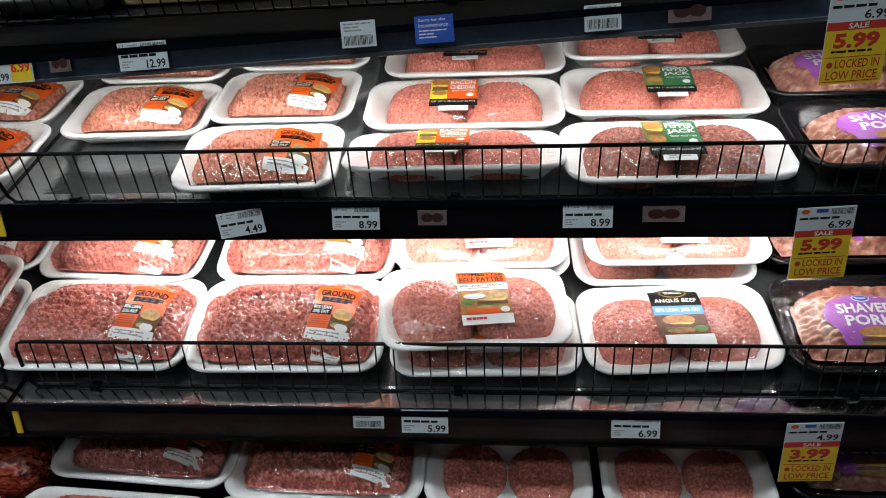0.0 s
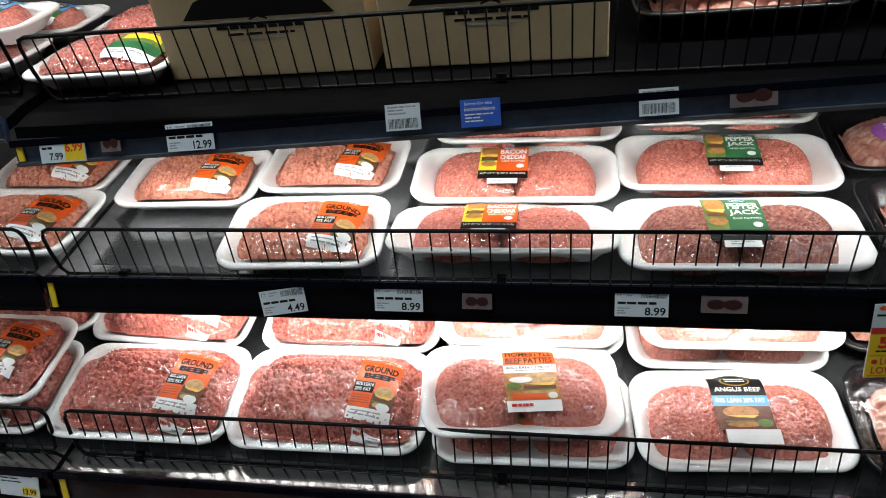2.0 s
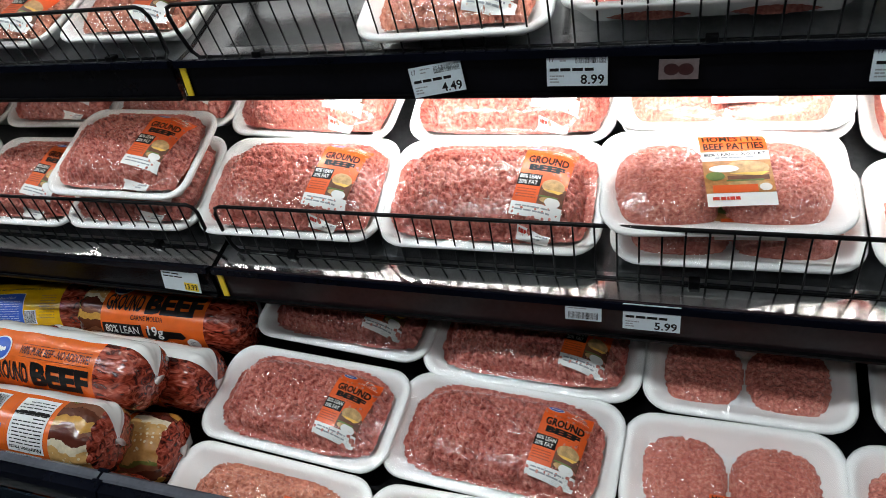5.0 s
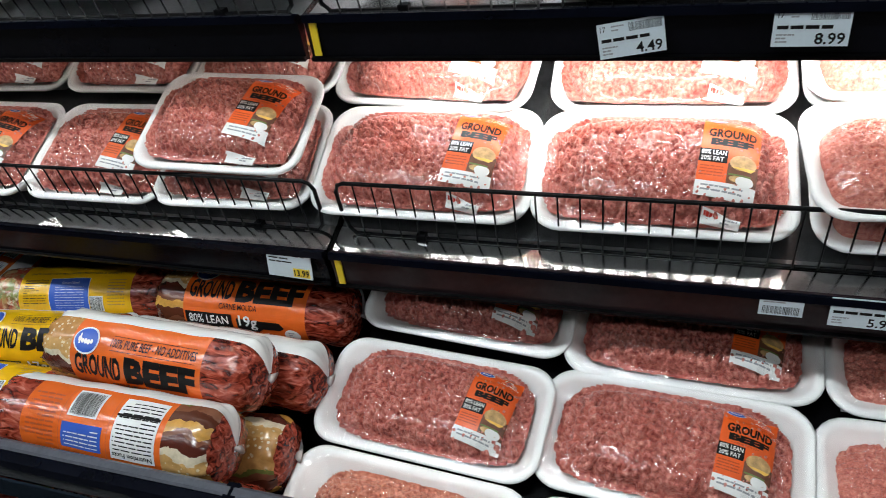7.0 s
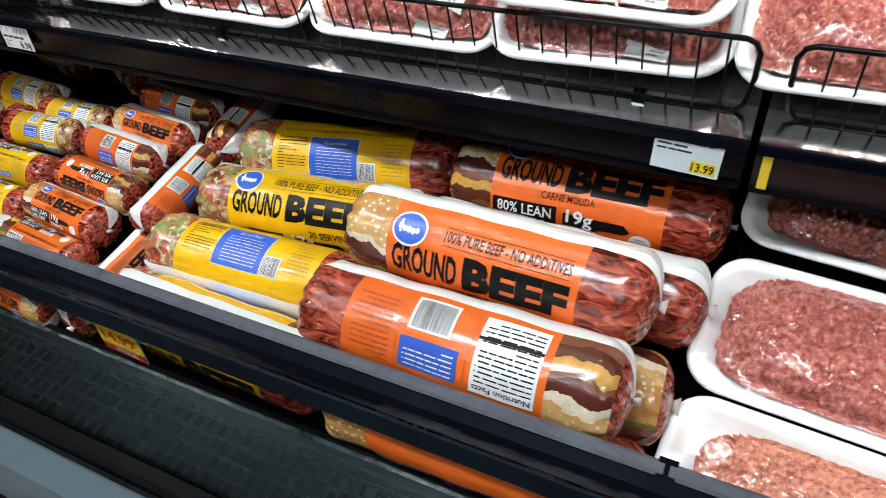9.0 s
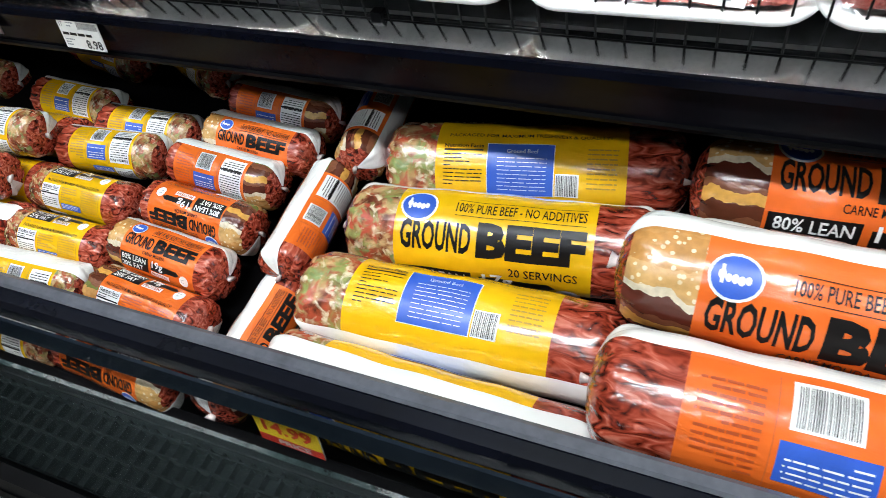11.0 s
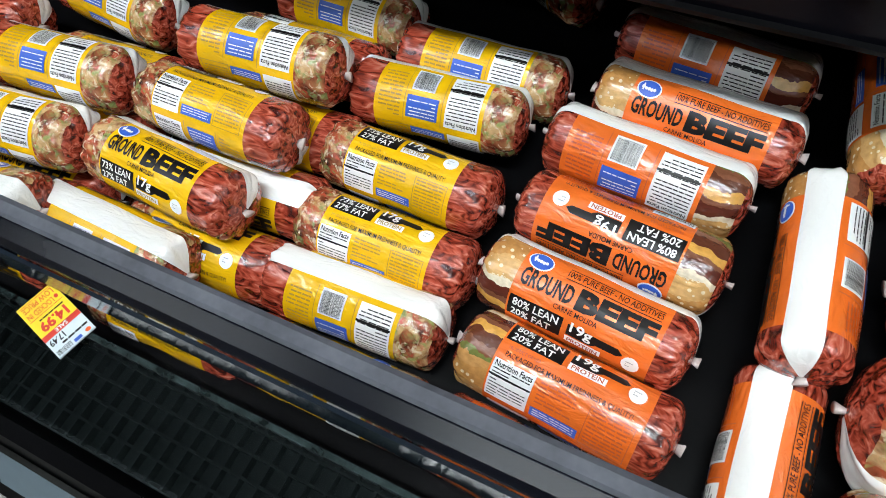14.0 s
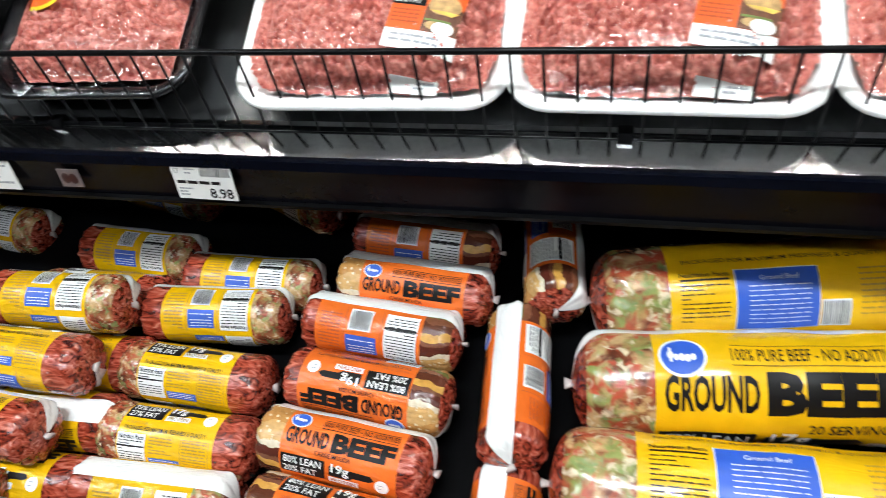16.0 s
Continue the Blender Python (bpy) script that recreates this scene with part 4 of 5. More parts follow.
place(patty_tray("homestyle", "white foam tray of homestyle patties, orange label", PATTY, 24, (0.013, 0.004, 2), 0.254, 0.140),
      [(-0.036, 0.876, 0.040, 8, -2, 1.5), (-0.020, 0.878, 0, 1.7, 0, 0), (-0.024, 1.030, 0.0, 1, 0, 0), (-0.030, 1.004, 0.036, 1.4, -2, 0)], LOW, "homestyle patty trays")
place(patty_tray("angus", "white foam tray of patties, black and blue label", PATTY, 25, (0.002, 0.004, 0), 0.260, 0.142),
      [(0.238, 0.887, 0, 5, 0, 0), (0.238, 1.018, 0, 2, 0, 0), (0.252, 1.010, 0.036, 2, -2, 0)], LOW, "angus patty trays")

# deck trays on the black riser
dtray = package("white foam tray of wrapped ground beef, orange label", "meat tray", 0.282, 0.142, 0.032, loaf(0.240, 0.120, 0.050), ("meat", 0.240, 0.120, MEAT, 0.0082, 0.0125, 1.1), seed=31,
                draw=lambda p: label_ground_beef(p, 0.054, 0.090), where=(0.074, 0.000, -6))
place(dtray, [(-0.533, 0.717, 0, -3.8, 0, 0), (-0.261, 0.710, 0, -3.2, 0, 0), (-0.517, 0.867, 0, -5, 0, 0), (-0.246, 0.844, 0, -1.9, 0, 0)], RISER, "ground beef trays on the deck")
dpale = package("white foam tray of browned ground beef, orange label", "meat tray", 0.282, 0.142, 0.032, loaf(0.220, 0.106, 0.036), ("meat", 0.220, 0.106, MEATPALE, 0.0066, 0.0085, 1.1), seed=35,
                draw=lambda p: label_ground_beef(p, 0.050, 0.076), where=(0.060, -0.012, 0))
place(dpale, [(-0.538, 0.577, 0, -3.5, 0, 0), (-0.258, 0.573, 0, 1, 0, 0)], RISER, "browned beef trays on the deck")


def liner(t):
    for cx in (-0.05, 0.05):
        bm = box_bm(cx - 0.046, cx + 0.046, -0.052, 0.046, 0.0055, 0.0062)
        part("paper", bm, PAPERW, t)


DPAIR = ((-0.049, 0.004), (0.049, 0.004))


def deck_patties(label, seed, draw=None):
    return package(label, "patty tray", 0.228, 0.130, 0.030, patties(DPAIR, 0.047, 0.047, 0.020), ("patties", 0.20, 0.11, PATTY, 0.0056, 0.0060, 1.0), seed=seed, extra=liner,
                   pats=(DPAIR, 0.047, 0.047, 0.020), draw=draw, where=(0.004, -0.042, 0))


place(deck_patties("white foam tray of two raw beef patties on paper", 41), [(0.011, 0.834, 0, -0.9, 0, 0), (0.254, 0.834, 0, -0.4, 0, 0)], RISER, "raw patty trays on the deck")
place(deck_patties("white foam tray of two raw beef patties, orange label", 43, lambda p: label_patty(p, "homestyle", 0.050, 0.040)),
      [(-0.005, 0.707, 0, 0.7, 0, 0), (0.222, 0.703, 0, 0.2, 0, 0), (-0.005, 0.573, 0, 1, 0, 0), (0.222, 0.570, 0, 0, 0, 0)], RISER, "labelled raw patty trays on the deck")


# ---- black trays of pork and beef ----
def pork_label(p):
    p.disc(PURPLE, 0, 0, 0.052, 0.036, 1, 28)
    p.poly(PURPLE, [(-0.046, 0.004), (0.046, 0.004), (0.036, 0.046), (-0.036, 0.046)], 2)
    badge(p, 0, -0.026, 0.010, 0.006, 3)
    p.text(WHITE, "SHAVED", -0.036, -0.017, 0.036, 0.000, 3, 0.03)
    p.text(WHITE, "PORK", -0.030, 0.003, 0.030, 0.020, 3, 0.03)
    burger(p, -0.022, 0.022, 0.030, 0.050, 3)


pork = package("black plastic tray of shaved pork, purple label", "pork tray", 0.26, 0.160, 0.036, loaf(0.215, 0.125, 0.040, 3, 4), ("meat", 0.215, 0.125, PORK, 0.017, 0.012, 0.55), BLACKTRAY, 51,
               pork_label, (-0.022, 0.004, 0))
place(pork, [(0.502, 0.890, 0, 0, 0, 0), (0.510, 1.055, 0, 1, 0, 0), (0.80, 0.89, 0, 0, 0, 0)], LOW, "shaved pork trays")
place(copy_thing(pork, pose(0, 0, 0)), [(0.503, 0.935, 0, 0, 0, 0), (0.505, 1.100, 0, -1, 0, 0), (0.80, 0.94, 0, 0, 0, 0)], MID, "shaved pork trays on the middle shelf")


def sun_label(p):
    p.disc(YELLOW, 0, 0, 0.024, 0.024, 1, 24)
    p.disc(ORANGE, 0, 0, 0.020, 0.020, 2, 24)
    p.bars(WHITE, -0.013, -0.008, 0.013, 0.008, 3, 3)


dark = package("black plastic tray of ground beef, round orange sticker", "meat tray", 0.20, 0.160, 0.036, loaf(0.170, 0.130, 0.048), ("meat", 0.170, 0.130, MEAT, 0.0088, 0.0125, 1.1), BLACKTRAY, 55,
               sun_label, (-0.05, 0.02, 0))
place(dark, [(-1.735, 0.885, 0, 2, 0, 0), (-1.985, 0.885, 0, 1, 0, 0), (-1.78, 1.05, 0, 0, 0, 0), (-2.0, 1.05, 0, 0, 0, 0)], LOW, "black beef trays")

place(copy_thing(pork, pose(0, 0, 0)), [(0.486, 0.680, 0, 2, 0, 0), (0.515, 0.868, 0, 0, 0, 0)], RISER, "black trays on the deck")

# ---- top shelf ----
green = package("white foam tray of ground beef with a green and yellow label", "meat tray", 0.208, 0.142, 0.028, loaf(0.180, 0.118, 0.040), ("meat", 0.180, 0.118, MEAT, 0.0070, 0.0100, 1.1), seed=61,
                draw=lambda p: label_patty(p, "green", h=0.090), where=(0.050, 0.0, 0))
place(green, [(-0.600, 0.985, 0, 0, 0, 0), (-0.60, 1.13, 0.0, 0, 0, 0)], TOP, "green label trays")
place(patty_tray("blue", "white foam tray of ground beef with a blue label", PATTY, 62, (0.06, 0.0, 0)), [(-0.86, 0.99, 0, -3, 0, 0), (-0.86, 1.14, 0.0, 0, 0, 0), (-0.85, 1.0, 0.045, 2, 0, 0)], TOP, "blue label trays")


def carton():
    w, d, h = 0.276, 0.25, 0.118
    t = tagged(new("cardboard_box"), "kraft cardboard burger box with a dark handle opening", "cardboard box", "burger boxes")
    part("carton", box_bm(-w / 2, w / 2, -d / 2, d / 2, 0, h, 0.002), KRAFT, t)
    part("flap", box_bm(-w / 2, w / 2, -d / 2, d / 2, h + 0.0005, h + 0.003), KRAFT, t)
    p = Print()
    p.poly(INK, [(-0.10, -0.018), (-0.080, -0.040), (-0.05, -0.052), (0.05, -0.052), (0.080, -0.040), (0.10, -0.018)], 1)
    p.bars(INK, -0.058, -0.012, 0.058, -0.002, 1, 1, 0.8, 4, False)
    p.poly(INK, [(-0.012, -0.026), (0.012, -0.017), (0.012, -0.014), (-0.012, -0.023)], 2)
    p.poly(INK, [(-0.012, -0.017), (0.012, -0.026), (0.012, -0.023), (-0.012, -0.014)], 2)
    p.bars(INK, -0.045, 0.001, 0.045, 0.005, 1, 1, 0.8, 6, False)
    p.bars(GREYINK, -0.03, 0.0085, 0.03, 0.011, 1, 1, 0.8, 8, False)
    p.lay(t, lambda u, v, k: Vector((u, -d / 2 - k, h / 2 - v)), lift=0.0004)
    return t


place(carton(), [(-0.362, 1.075, 0, 1, 0, 0), (-0.068, 1.075, 0, 0, 0, 0)], TOP, "burger boxes")
place(copy_thing(pork, pose(0, 0, 0)), [(0.235, 1.07, 0.0, 1, 0, 0), (0.235, 1.072, 0.05, 0, 0, 0), (0.50, 1.07, 0.0, 0, 0, 0)], TOP, "black trays on the top shelf")


# ---- rolls of ground beef ----
def roll_radius(length, r, seed):
    def f(x, a):
        t = abs(x) / (length / 2)
        k = 1.0
        if t > 0.80:
            q = min(1.0, (t - 0.80) / 0.20)
            k = max(0.10, math.sqrt(max(0.0, 1 - q ** 2.6)))
            k *= 1 + 0.075 * q * math.sin(11 * a + seed + 3 * q) + 0.05 * q * math.sin(19 * a + 2 * seed)
        lump = 0.012 * math.sin(x * 95 + 2 * math.sin(a + seed)) + 0.010 * math.sin(3 * a + x * 40 + seed)
        return r * k * (1 + lump)
    return f


def print_panel(p, L, C, dark_ink, words, big_roll):
    """All the print round a sleeve: u along it from the middle, v round it from the front panel's upper edge."""
    a, b = -0.29 * L, (0.35 if dark_ink is RUST and not big_roll else 0.29) * L
    w = b - a

    def U(f):
        return a + w * f

    stretch, start = (1.4, 0.015) if big_roll else (1.0, 0.0)

    def V(f):
        return C * (start + f * stretch)
    p.zone = "badge"
    badge(p, U(0.10), V(0.055), 0.052 * L, (0.052 if big_roll else 0.034) * C, 2)
    p.zone = "lettering"
    for v in (0.028, 0.072):
        p.rect(INK, U(0.30), V(v), U(0.97), V(v) + 0.0006, 1)
    p.text(INK, "100% PURE BEEF - NO ADDITIVES", U(0.30), V(0.036), U(0.97), V(0.064), 1, 0.01)
    p.text(INK, "GROUND", U(0.02), V(0.092), U(0.40), V(0.165), 1, 0.03)
    p.text(INK, "BEEF", U(0.43), V(0.085), U(0.98), V(0.170), 1, 0.055)
    if big_roll and dark_ink is not RUST:
        p.text(INK, "20 SERVINGS", U(0.60), V(0.19), U(0.95), V(0.215), 1, 0.01)
    else:
        p.text(INK, "CARNE MOLIDA", U(0.30), V(0.178), U(0.62), V(0.198), 1, 0.01)
    p.zone = "lean_panel"
    p.rect(INK, U(0.0), V(0.215), U(0.40), V(0.305), 1)
    p.text(WHITE, words[0], U(0.03), V(0.222), U(0.37), V(0.255), 2, 0.015)
    p.text(WHITE, words[1], U(0.03), V(0.266), U(0.33), V(0.298), 2, 0.015)
    p.zone = "protein_mark"
    p.poly(INK, [(U(0.44), V(0.228)), (U(0.80), V(0.232)), (U(0.84), V(0.250)), (U(0.80), V(0.262)), (U(0.66), V(0.262)), (U(0.62), V(0.275)), (U(0.44), V(0.275))], 1)
    p.text(WHITE, words[2], U(0.46), V(0.215), U(0.62), V(0.268), 2, 0.02)
    p.rect(WHITE, U(0.44), V(0.278), U(0.70), V(0.306), 2)
    p.text(dark_ink, "PROTEIN", U(0.46), V(0.282), U(0.68), V(0.302), 3, 0.02)
    p.disc(WHITE, U(0.90), V(0.275), 0.038 * L, 0.034 * C, 1)
    p.bars(GREYINK, U(0.87), V(0.262), U(0.93), V(0.288), 3, 2)

    def V(f):
        return C * f
    if not big_roll:
        # side panel
        p.text(dark_ink, "PRODUCT OF USA", U(0.05), V(0.325), U(0.28), V(0.338), 1)
        p.text(INK, "PACKAGED FOR MAXIMUM FRESHNESS & QUALITY!", U(0.05), V(0.348), U(0.93), V(0.372), 1, 0.008)
        p.zone = "nutrition_panel"
        p.rect(WHITE, U(0.0), V(0.385), U(0.30), V(0.545), 1)
        p.text(INK, "Nutrition Facts", U(0.015), V(0.390), U(0.285), V(0.412), 2, 0.02)
        p.bars(INK, U(0.015), V(0.418), U(0.285), V(0.540), 9, 2, 0.32, 11)
        p.rect(INK, U(0.0), V(0.440), U(0.30), V(0.447), 3)
        p.bars(dark_ink, U(0.34), V(0.390), U(0.60), V(0.480), 6, 1, 0.4, 12)
        p.zone = "blue_panel"
        p.rect(BLUE, U(0.33), V(0.495), U(0.66), V(0.540), 1)
        p.bars(WHITE, U(0.35), V(0.502), U(0.64), V(0.534), 3, 2, 0.35, 13)
        p.zone = "small_print"
        for e in ((0.68, 0.385, 0.98, 0.388), (0.68, 0.540, 0.98, 0.543)):
            p.rect(dark_ink, U(e[0]), V(e[1]), U(e[2]), V(e[3]), 1)
        for e in (0.68, 0.975):
            p.rect(dark_ink, U(e), V(0.385), U(e) + 0.0005, V(0.543), 1)
        p.bars(dark_ink, U(0.70), V(0.395), U(0.96), V(0.530), 9, 1, 0.4, 14)
    elif dark_ink is not RUST:
        # the large yellow roll's side panel
        p.text(INK, "PACKAGED FOR MAXIMUM FRESHNESS & QUALITY!", U(0.05), V(0.545), U(0.93), V(0.563), 1, 0.008)
        p.text(INK, "Nutrition Facts", U(0.03), V(0.592), U(0.25), V(0.606), 1, 0.02)
        p.rect(INK, U(0.03), V(0.612), U(0.25), V(0.618), 1)
        p.bars(INK, U(0.03), V(0.630), U(0.25), V(0.75), 9, 1, 0.25, 11)
        p.zone = "blue_panel"
        p.rect(WHITE, U(0.272), V(0.588), U(0.638), V(0.778), 1)
        p.rect(BLUE, U(0.276), V(0.591), U(0.634), V(0.775), 2)
        p.text(WHITE, "Ground Beef", U(0.38), V(0.610), U(0.55), V(0.624), 3)
        p.bars(WHITE, U(0.33), V(0.640), U(0.60), V(0.765), 9, 3, 0.16, 16, False)
        p.zone = "barcode"
        p.rect(WHITE, U(0.645), V(0.69), U(0.77), V(0.775), 1)
        p.barcode(INK, U(0.65), V(0.695), U(0.765), V(0.771), 13, 2)
        p.bars(dark_ink, U(0.81), V(0.60), U(0.97), V(0.75), 9, 1, 0.3, 14)
        return
    # back panel, printed the other way up
    p.zone = "small_print"
    p.bars(dark_ink, U(0.76), V(0.585), U(0.98), V(0.80), 12, 1, 0.4, 15)
    for e in (0.36, 0.72):
        p.rect(dark_ink, U(e), V(0.565), U(e) + 0.0005, V(0.83), 1)
    p.zone = "blue_panel"
    p.rect(BLUE, U(0.40), V(0.590), U(0.70), V(0.690), 1)
    p.bars(WHITE, U(0.42), V(0.602), U(0.68), V(0.680), 5, 2, 0.3, 16)
    p.zone = "barcode"
    p.rect(WHITE, U(0.46), V(0.715), U(0.68), V(0.825), 1)
    p.barcode(INK, U(0.475), V(0.722), U(0.665), V(0.815), 24, 2)
    p.zone = "nutrition_panel"
    p.rect(WHITE, U(0.02), V(0.580), U(0.33), V(0.825), 1)
    p.text(INK, "Nutrition Facts", U(0.035), V(0.590), U(0.315), V(0.610), 2, 0.02)
    p.bars(INK, U(0.035), V(0.620), U(0.315), V(0.815), 13, 2, 0.32, 17)
    p.rect(INK, U(0.02), V(0.745), U(0.33), V(0.755), 3)


def roll(label, L, r, mat, dark_ink, words, seed, big_roll):
    f = roll_radius(L, r, seed)
    t = tagged(new("ground_beef_roll"), label, "meat roll")
    nx, na = 72, 72
    verts, faces = [], []
    xs = [(-1 + 2 * i / (nx - 1)) for i in range(nx)]
    xs = [math.copysign(abs(x) ** 0.8, x) * L / 2 for x in xs]
    for x in xs:
        for k in range(na):
            a = 2 * math.pi * k / na
            q = f(x, a)
            verts.append((x, -q * math.sin(a), q * math.cos(a)))
    for i in range(nx - 1):
        for k in range(na):
            faces.append((i * na + k, (i + 1) * na + k, (i + 1) * na + (k + 1) % na, i * na + (k + 1) % na))
    body = mesh_object("sleeve", verts, faces, mat, True)
    body.parent = t
    C = 2 * math.pi * r
    p = Print()
    print_panel(p, L, C, dark_ink, words, big_roll)

    def wrap(u, v, h):
        a = v / r
        q = f(u, a) + h
        return Vector((u, -q * math.sin(a), q * math.cos(a)))
    for o in p.lay(t, wrap, 0.012, 0.004, lift=0.0004, base=0.0002):
        o.parent = body
    for sx in (-1, 1):
        tie = part("tie", tube_bm([(sx * L * 0.486, 0, 0), (sx * (L * 0.5 - 0.001), 0, 0)], 0.0042 if not big_roll else 0.0055, 8), ALU, t, "crimped metal clip")
        bm = bmesh.new()
        bmesh.ops.create_cone(bm, cap_ends=True, segments=9, radius1=0.0025, radius2=0.0048 if not big_roll else 0.0075, depth=0.006 if not big_roll else 0.009)
        for v in bm.verts:
            z = v.co.z
            v.co = Vector((sx * (L * 0.5 + 0.0015 + z), v.co.x * 1.2, v.co.y * 0.5))
        part("sleeve_tail", bm, FILMTAIL, t, "gathered film tail", True)
    return t


FILMTAIL = material("gathered_film_tail", (0.55, 0.47, 0.45), 0.25, 0, 0.2, 120, 0.3, 300)
SL, SR, BL, BR = 0.157, 0.0285, 0.315, 0.0452
small_yellow = roll("yellow one-pound roll of ground beef with clipped ends", SL, SR, chub_material("yellow_sleeve_small", (0.82, 0.47, 0.004), "salad", SL, SR), GOLDINK, ("73% LEAN", "27% FAT", "17g"), 1, False)
small_orange = roll("orange one-pound roll of ground beef with clipped ends", SL, SR, chub_material("orange_sleeve_small", (0.80, 0.155, 0.02), "burger", SL, SR), RUST, ("80% LEAN", "20% FAT", "19g"), 2, False)
big_yellow = roll("yellow five-pound roll of ground beef with clipped ends", BL, BR, chub_material("yellow_sleeve_large", (0.83, 0.47, 0.006), "salad", BL, BR), GOLDINK, ("73% LEAN", "27% FAT", "17g"), 3, True)
big_orange = roll("orange five-pound roll of ground beef with clipped ends", BL, BR, chub_material("orange_sleeve_large", (0.80, 0.145, 0.02), "burger", BL, BR), RUST, ("80% LEAN", "20% FAT", "19g"), 4, True)


def lay_rolls(thing, rows, group):
    """Rows of x, y, z of the axis, yaw, and the arc (0 to 1 round the sleeve) that faces up."""
    for k, (x, y, z, yaw, up) in enumerate(rows):
        m = pose(x, y, z, 0, 0, yaw) @ pose(0, 0, 0, -360 * up)
        if k == 0:
            thing.matrix_basis = m
            tagged(thing, group=group)
        else:
            copy_thing(thing, m)


lay_rolls(small_orange, [
    (-1.464, 0.862, 0.729, 175.0, 0.86), (-1.461, 0.800, 0.728, -5.0, 0.0), (-1.482, 0.750, 0.720, 175.0, 0.84), (-1.480, 0.691, 0.708, 175.0, 0.30), (-1.484, 0.632, 0.701, -5.5, 0.08),
    (-1.476, 0.575, 0.689, -5.0, 0.33), (-1.474, 0.516, 0.673, 176, 0.30), (-1.351, 0.711, 0.714, -85, 0.87), (-1.346, 0.569, 0.682, 92, 0.98), (-1.333, 0.854, 0.738, 97.0, 0.72)], "orange one-pound rolls")
lay_rolls(small_yellow, [
    (-1.795, 0.840, 0.707, 177.0, 0.80), (-1.642, 0.807, 0.710, 180.5, 0.78), (-1.657, 0.755, 0.715, 184.0, 0.78), (-1.652, 0.689, 0.700, -1.5, 0.31), (-1.646, 0.631, 0.684, 0.0, 0.31), (-1.646, 0.579, 0.677, 182.0, 0.86),
    (-1.640, 0.522, 0.660, 180, 0.93), (-1.803, 0.726, 0.750, 182.1, 0.74), (-1.811, 0.664, 0.737, -1.0, 0.40), (-1.820, 0.601, 0.727, -4.0, 0.10), (-1.846, 0.543, 0.702, 178.0, 0.88),
    (-1.641, 0.930, 0.735, 152, 0.7)], "yellow one-pound rolls")
lay_rolls(copy_thing(small_yellow, pose(0, 0, 0)), [
    (-2.012, 0.760, 0.722, 173.0, 0.76), (-1.974, 0.654, 0.745, 184.4, 0.74), (-1.976, 0.590, 0.737, 186.0, 0.76), (-1.975, 0.523, 0.728, 187.0, 0.94), (-2.018, 0.872, 0.706, 173, 0.76), (-1.812, 0.938, 0.722, 168, 0.76),
    (-2.123, 0.820, 0.732, 179, 0.76), (-1.785, 0.695, 0.696, 2, 0.4), (-1.785, 0.634, 0.685, 3, 0.9), (-1.780, 0.515, 0.662, 1, 0.2), (-1.785, 0.574, 0.676, 2, 0.2), (-1.97, 0.70, 0.694, 2, 0.4), (-1.97, 0.64, 0.685, 2, 0.3),
    (-1.97, 0.515, 0.668, 1, 0.9), (-1.97, 0.580, 0.676, 2, 0.1), (-1.80, 0.770, 0.708, 1, 0.5), (-2.15, 0.70, 0.720, 3, 0.1), (-2.15, 0.63, 0.710, 3, 0.4), (-2.15, 0.56, 0.700, 3, 0.7)], "yellow one-pound rolls further along")
lay_rolls(big_yellow, [(-1.140, 0.826, 0.731, 10.0, 0.54), (-1.148, 0.734, 0.715, 6.5, 0.07), (-1.157, 0.633, 0.704, 2.0, 0.655), (-1.156, 0.541, 0.690, -1.0, 0.92)], "yellow five-pound rolls")
lay_rolls(big_orange, [(-0.826, 0.820, 0.754, 1.6, 0.13), (-0.864, 0.659, 0.799, -1.6, 0.0), (-0.826, 0.714, 0.746, -1.4, 0.955), (-0.862, 0.565, 0.780, 180.1, 0.80), (-0.834, 0.606, 0.709, 185.0, 0.60), (-0.835, 0.530, 0.692, 0.3, 0.3)], "orange five-pound rolls")


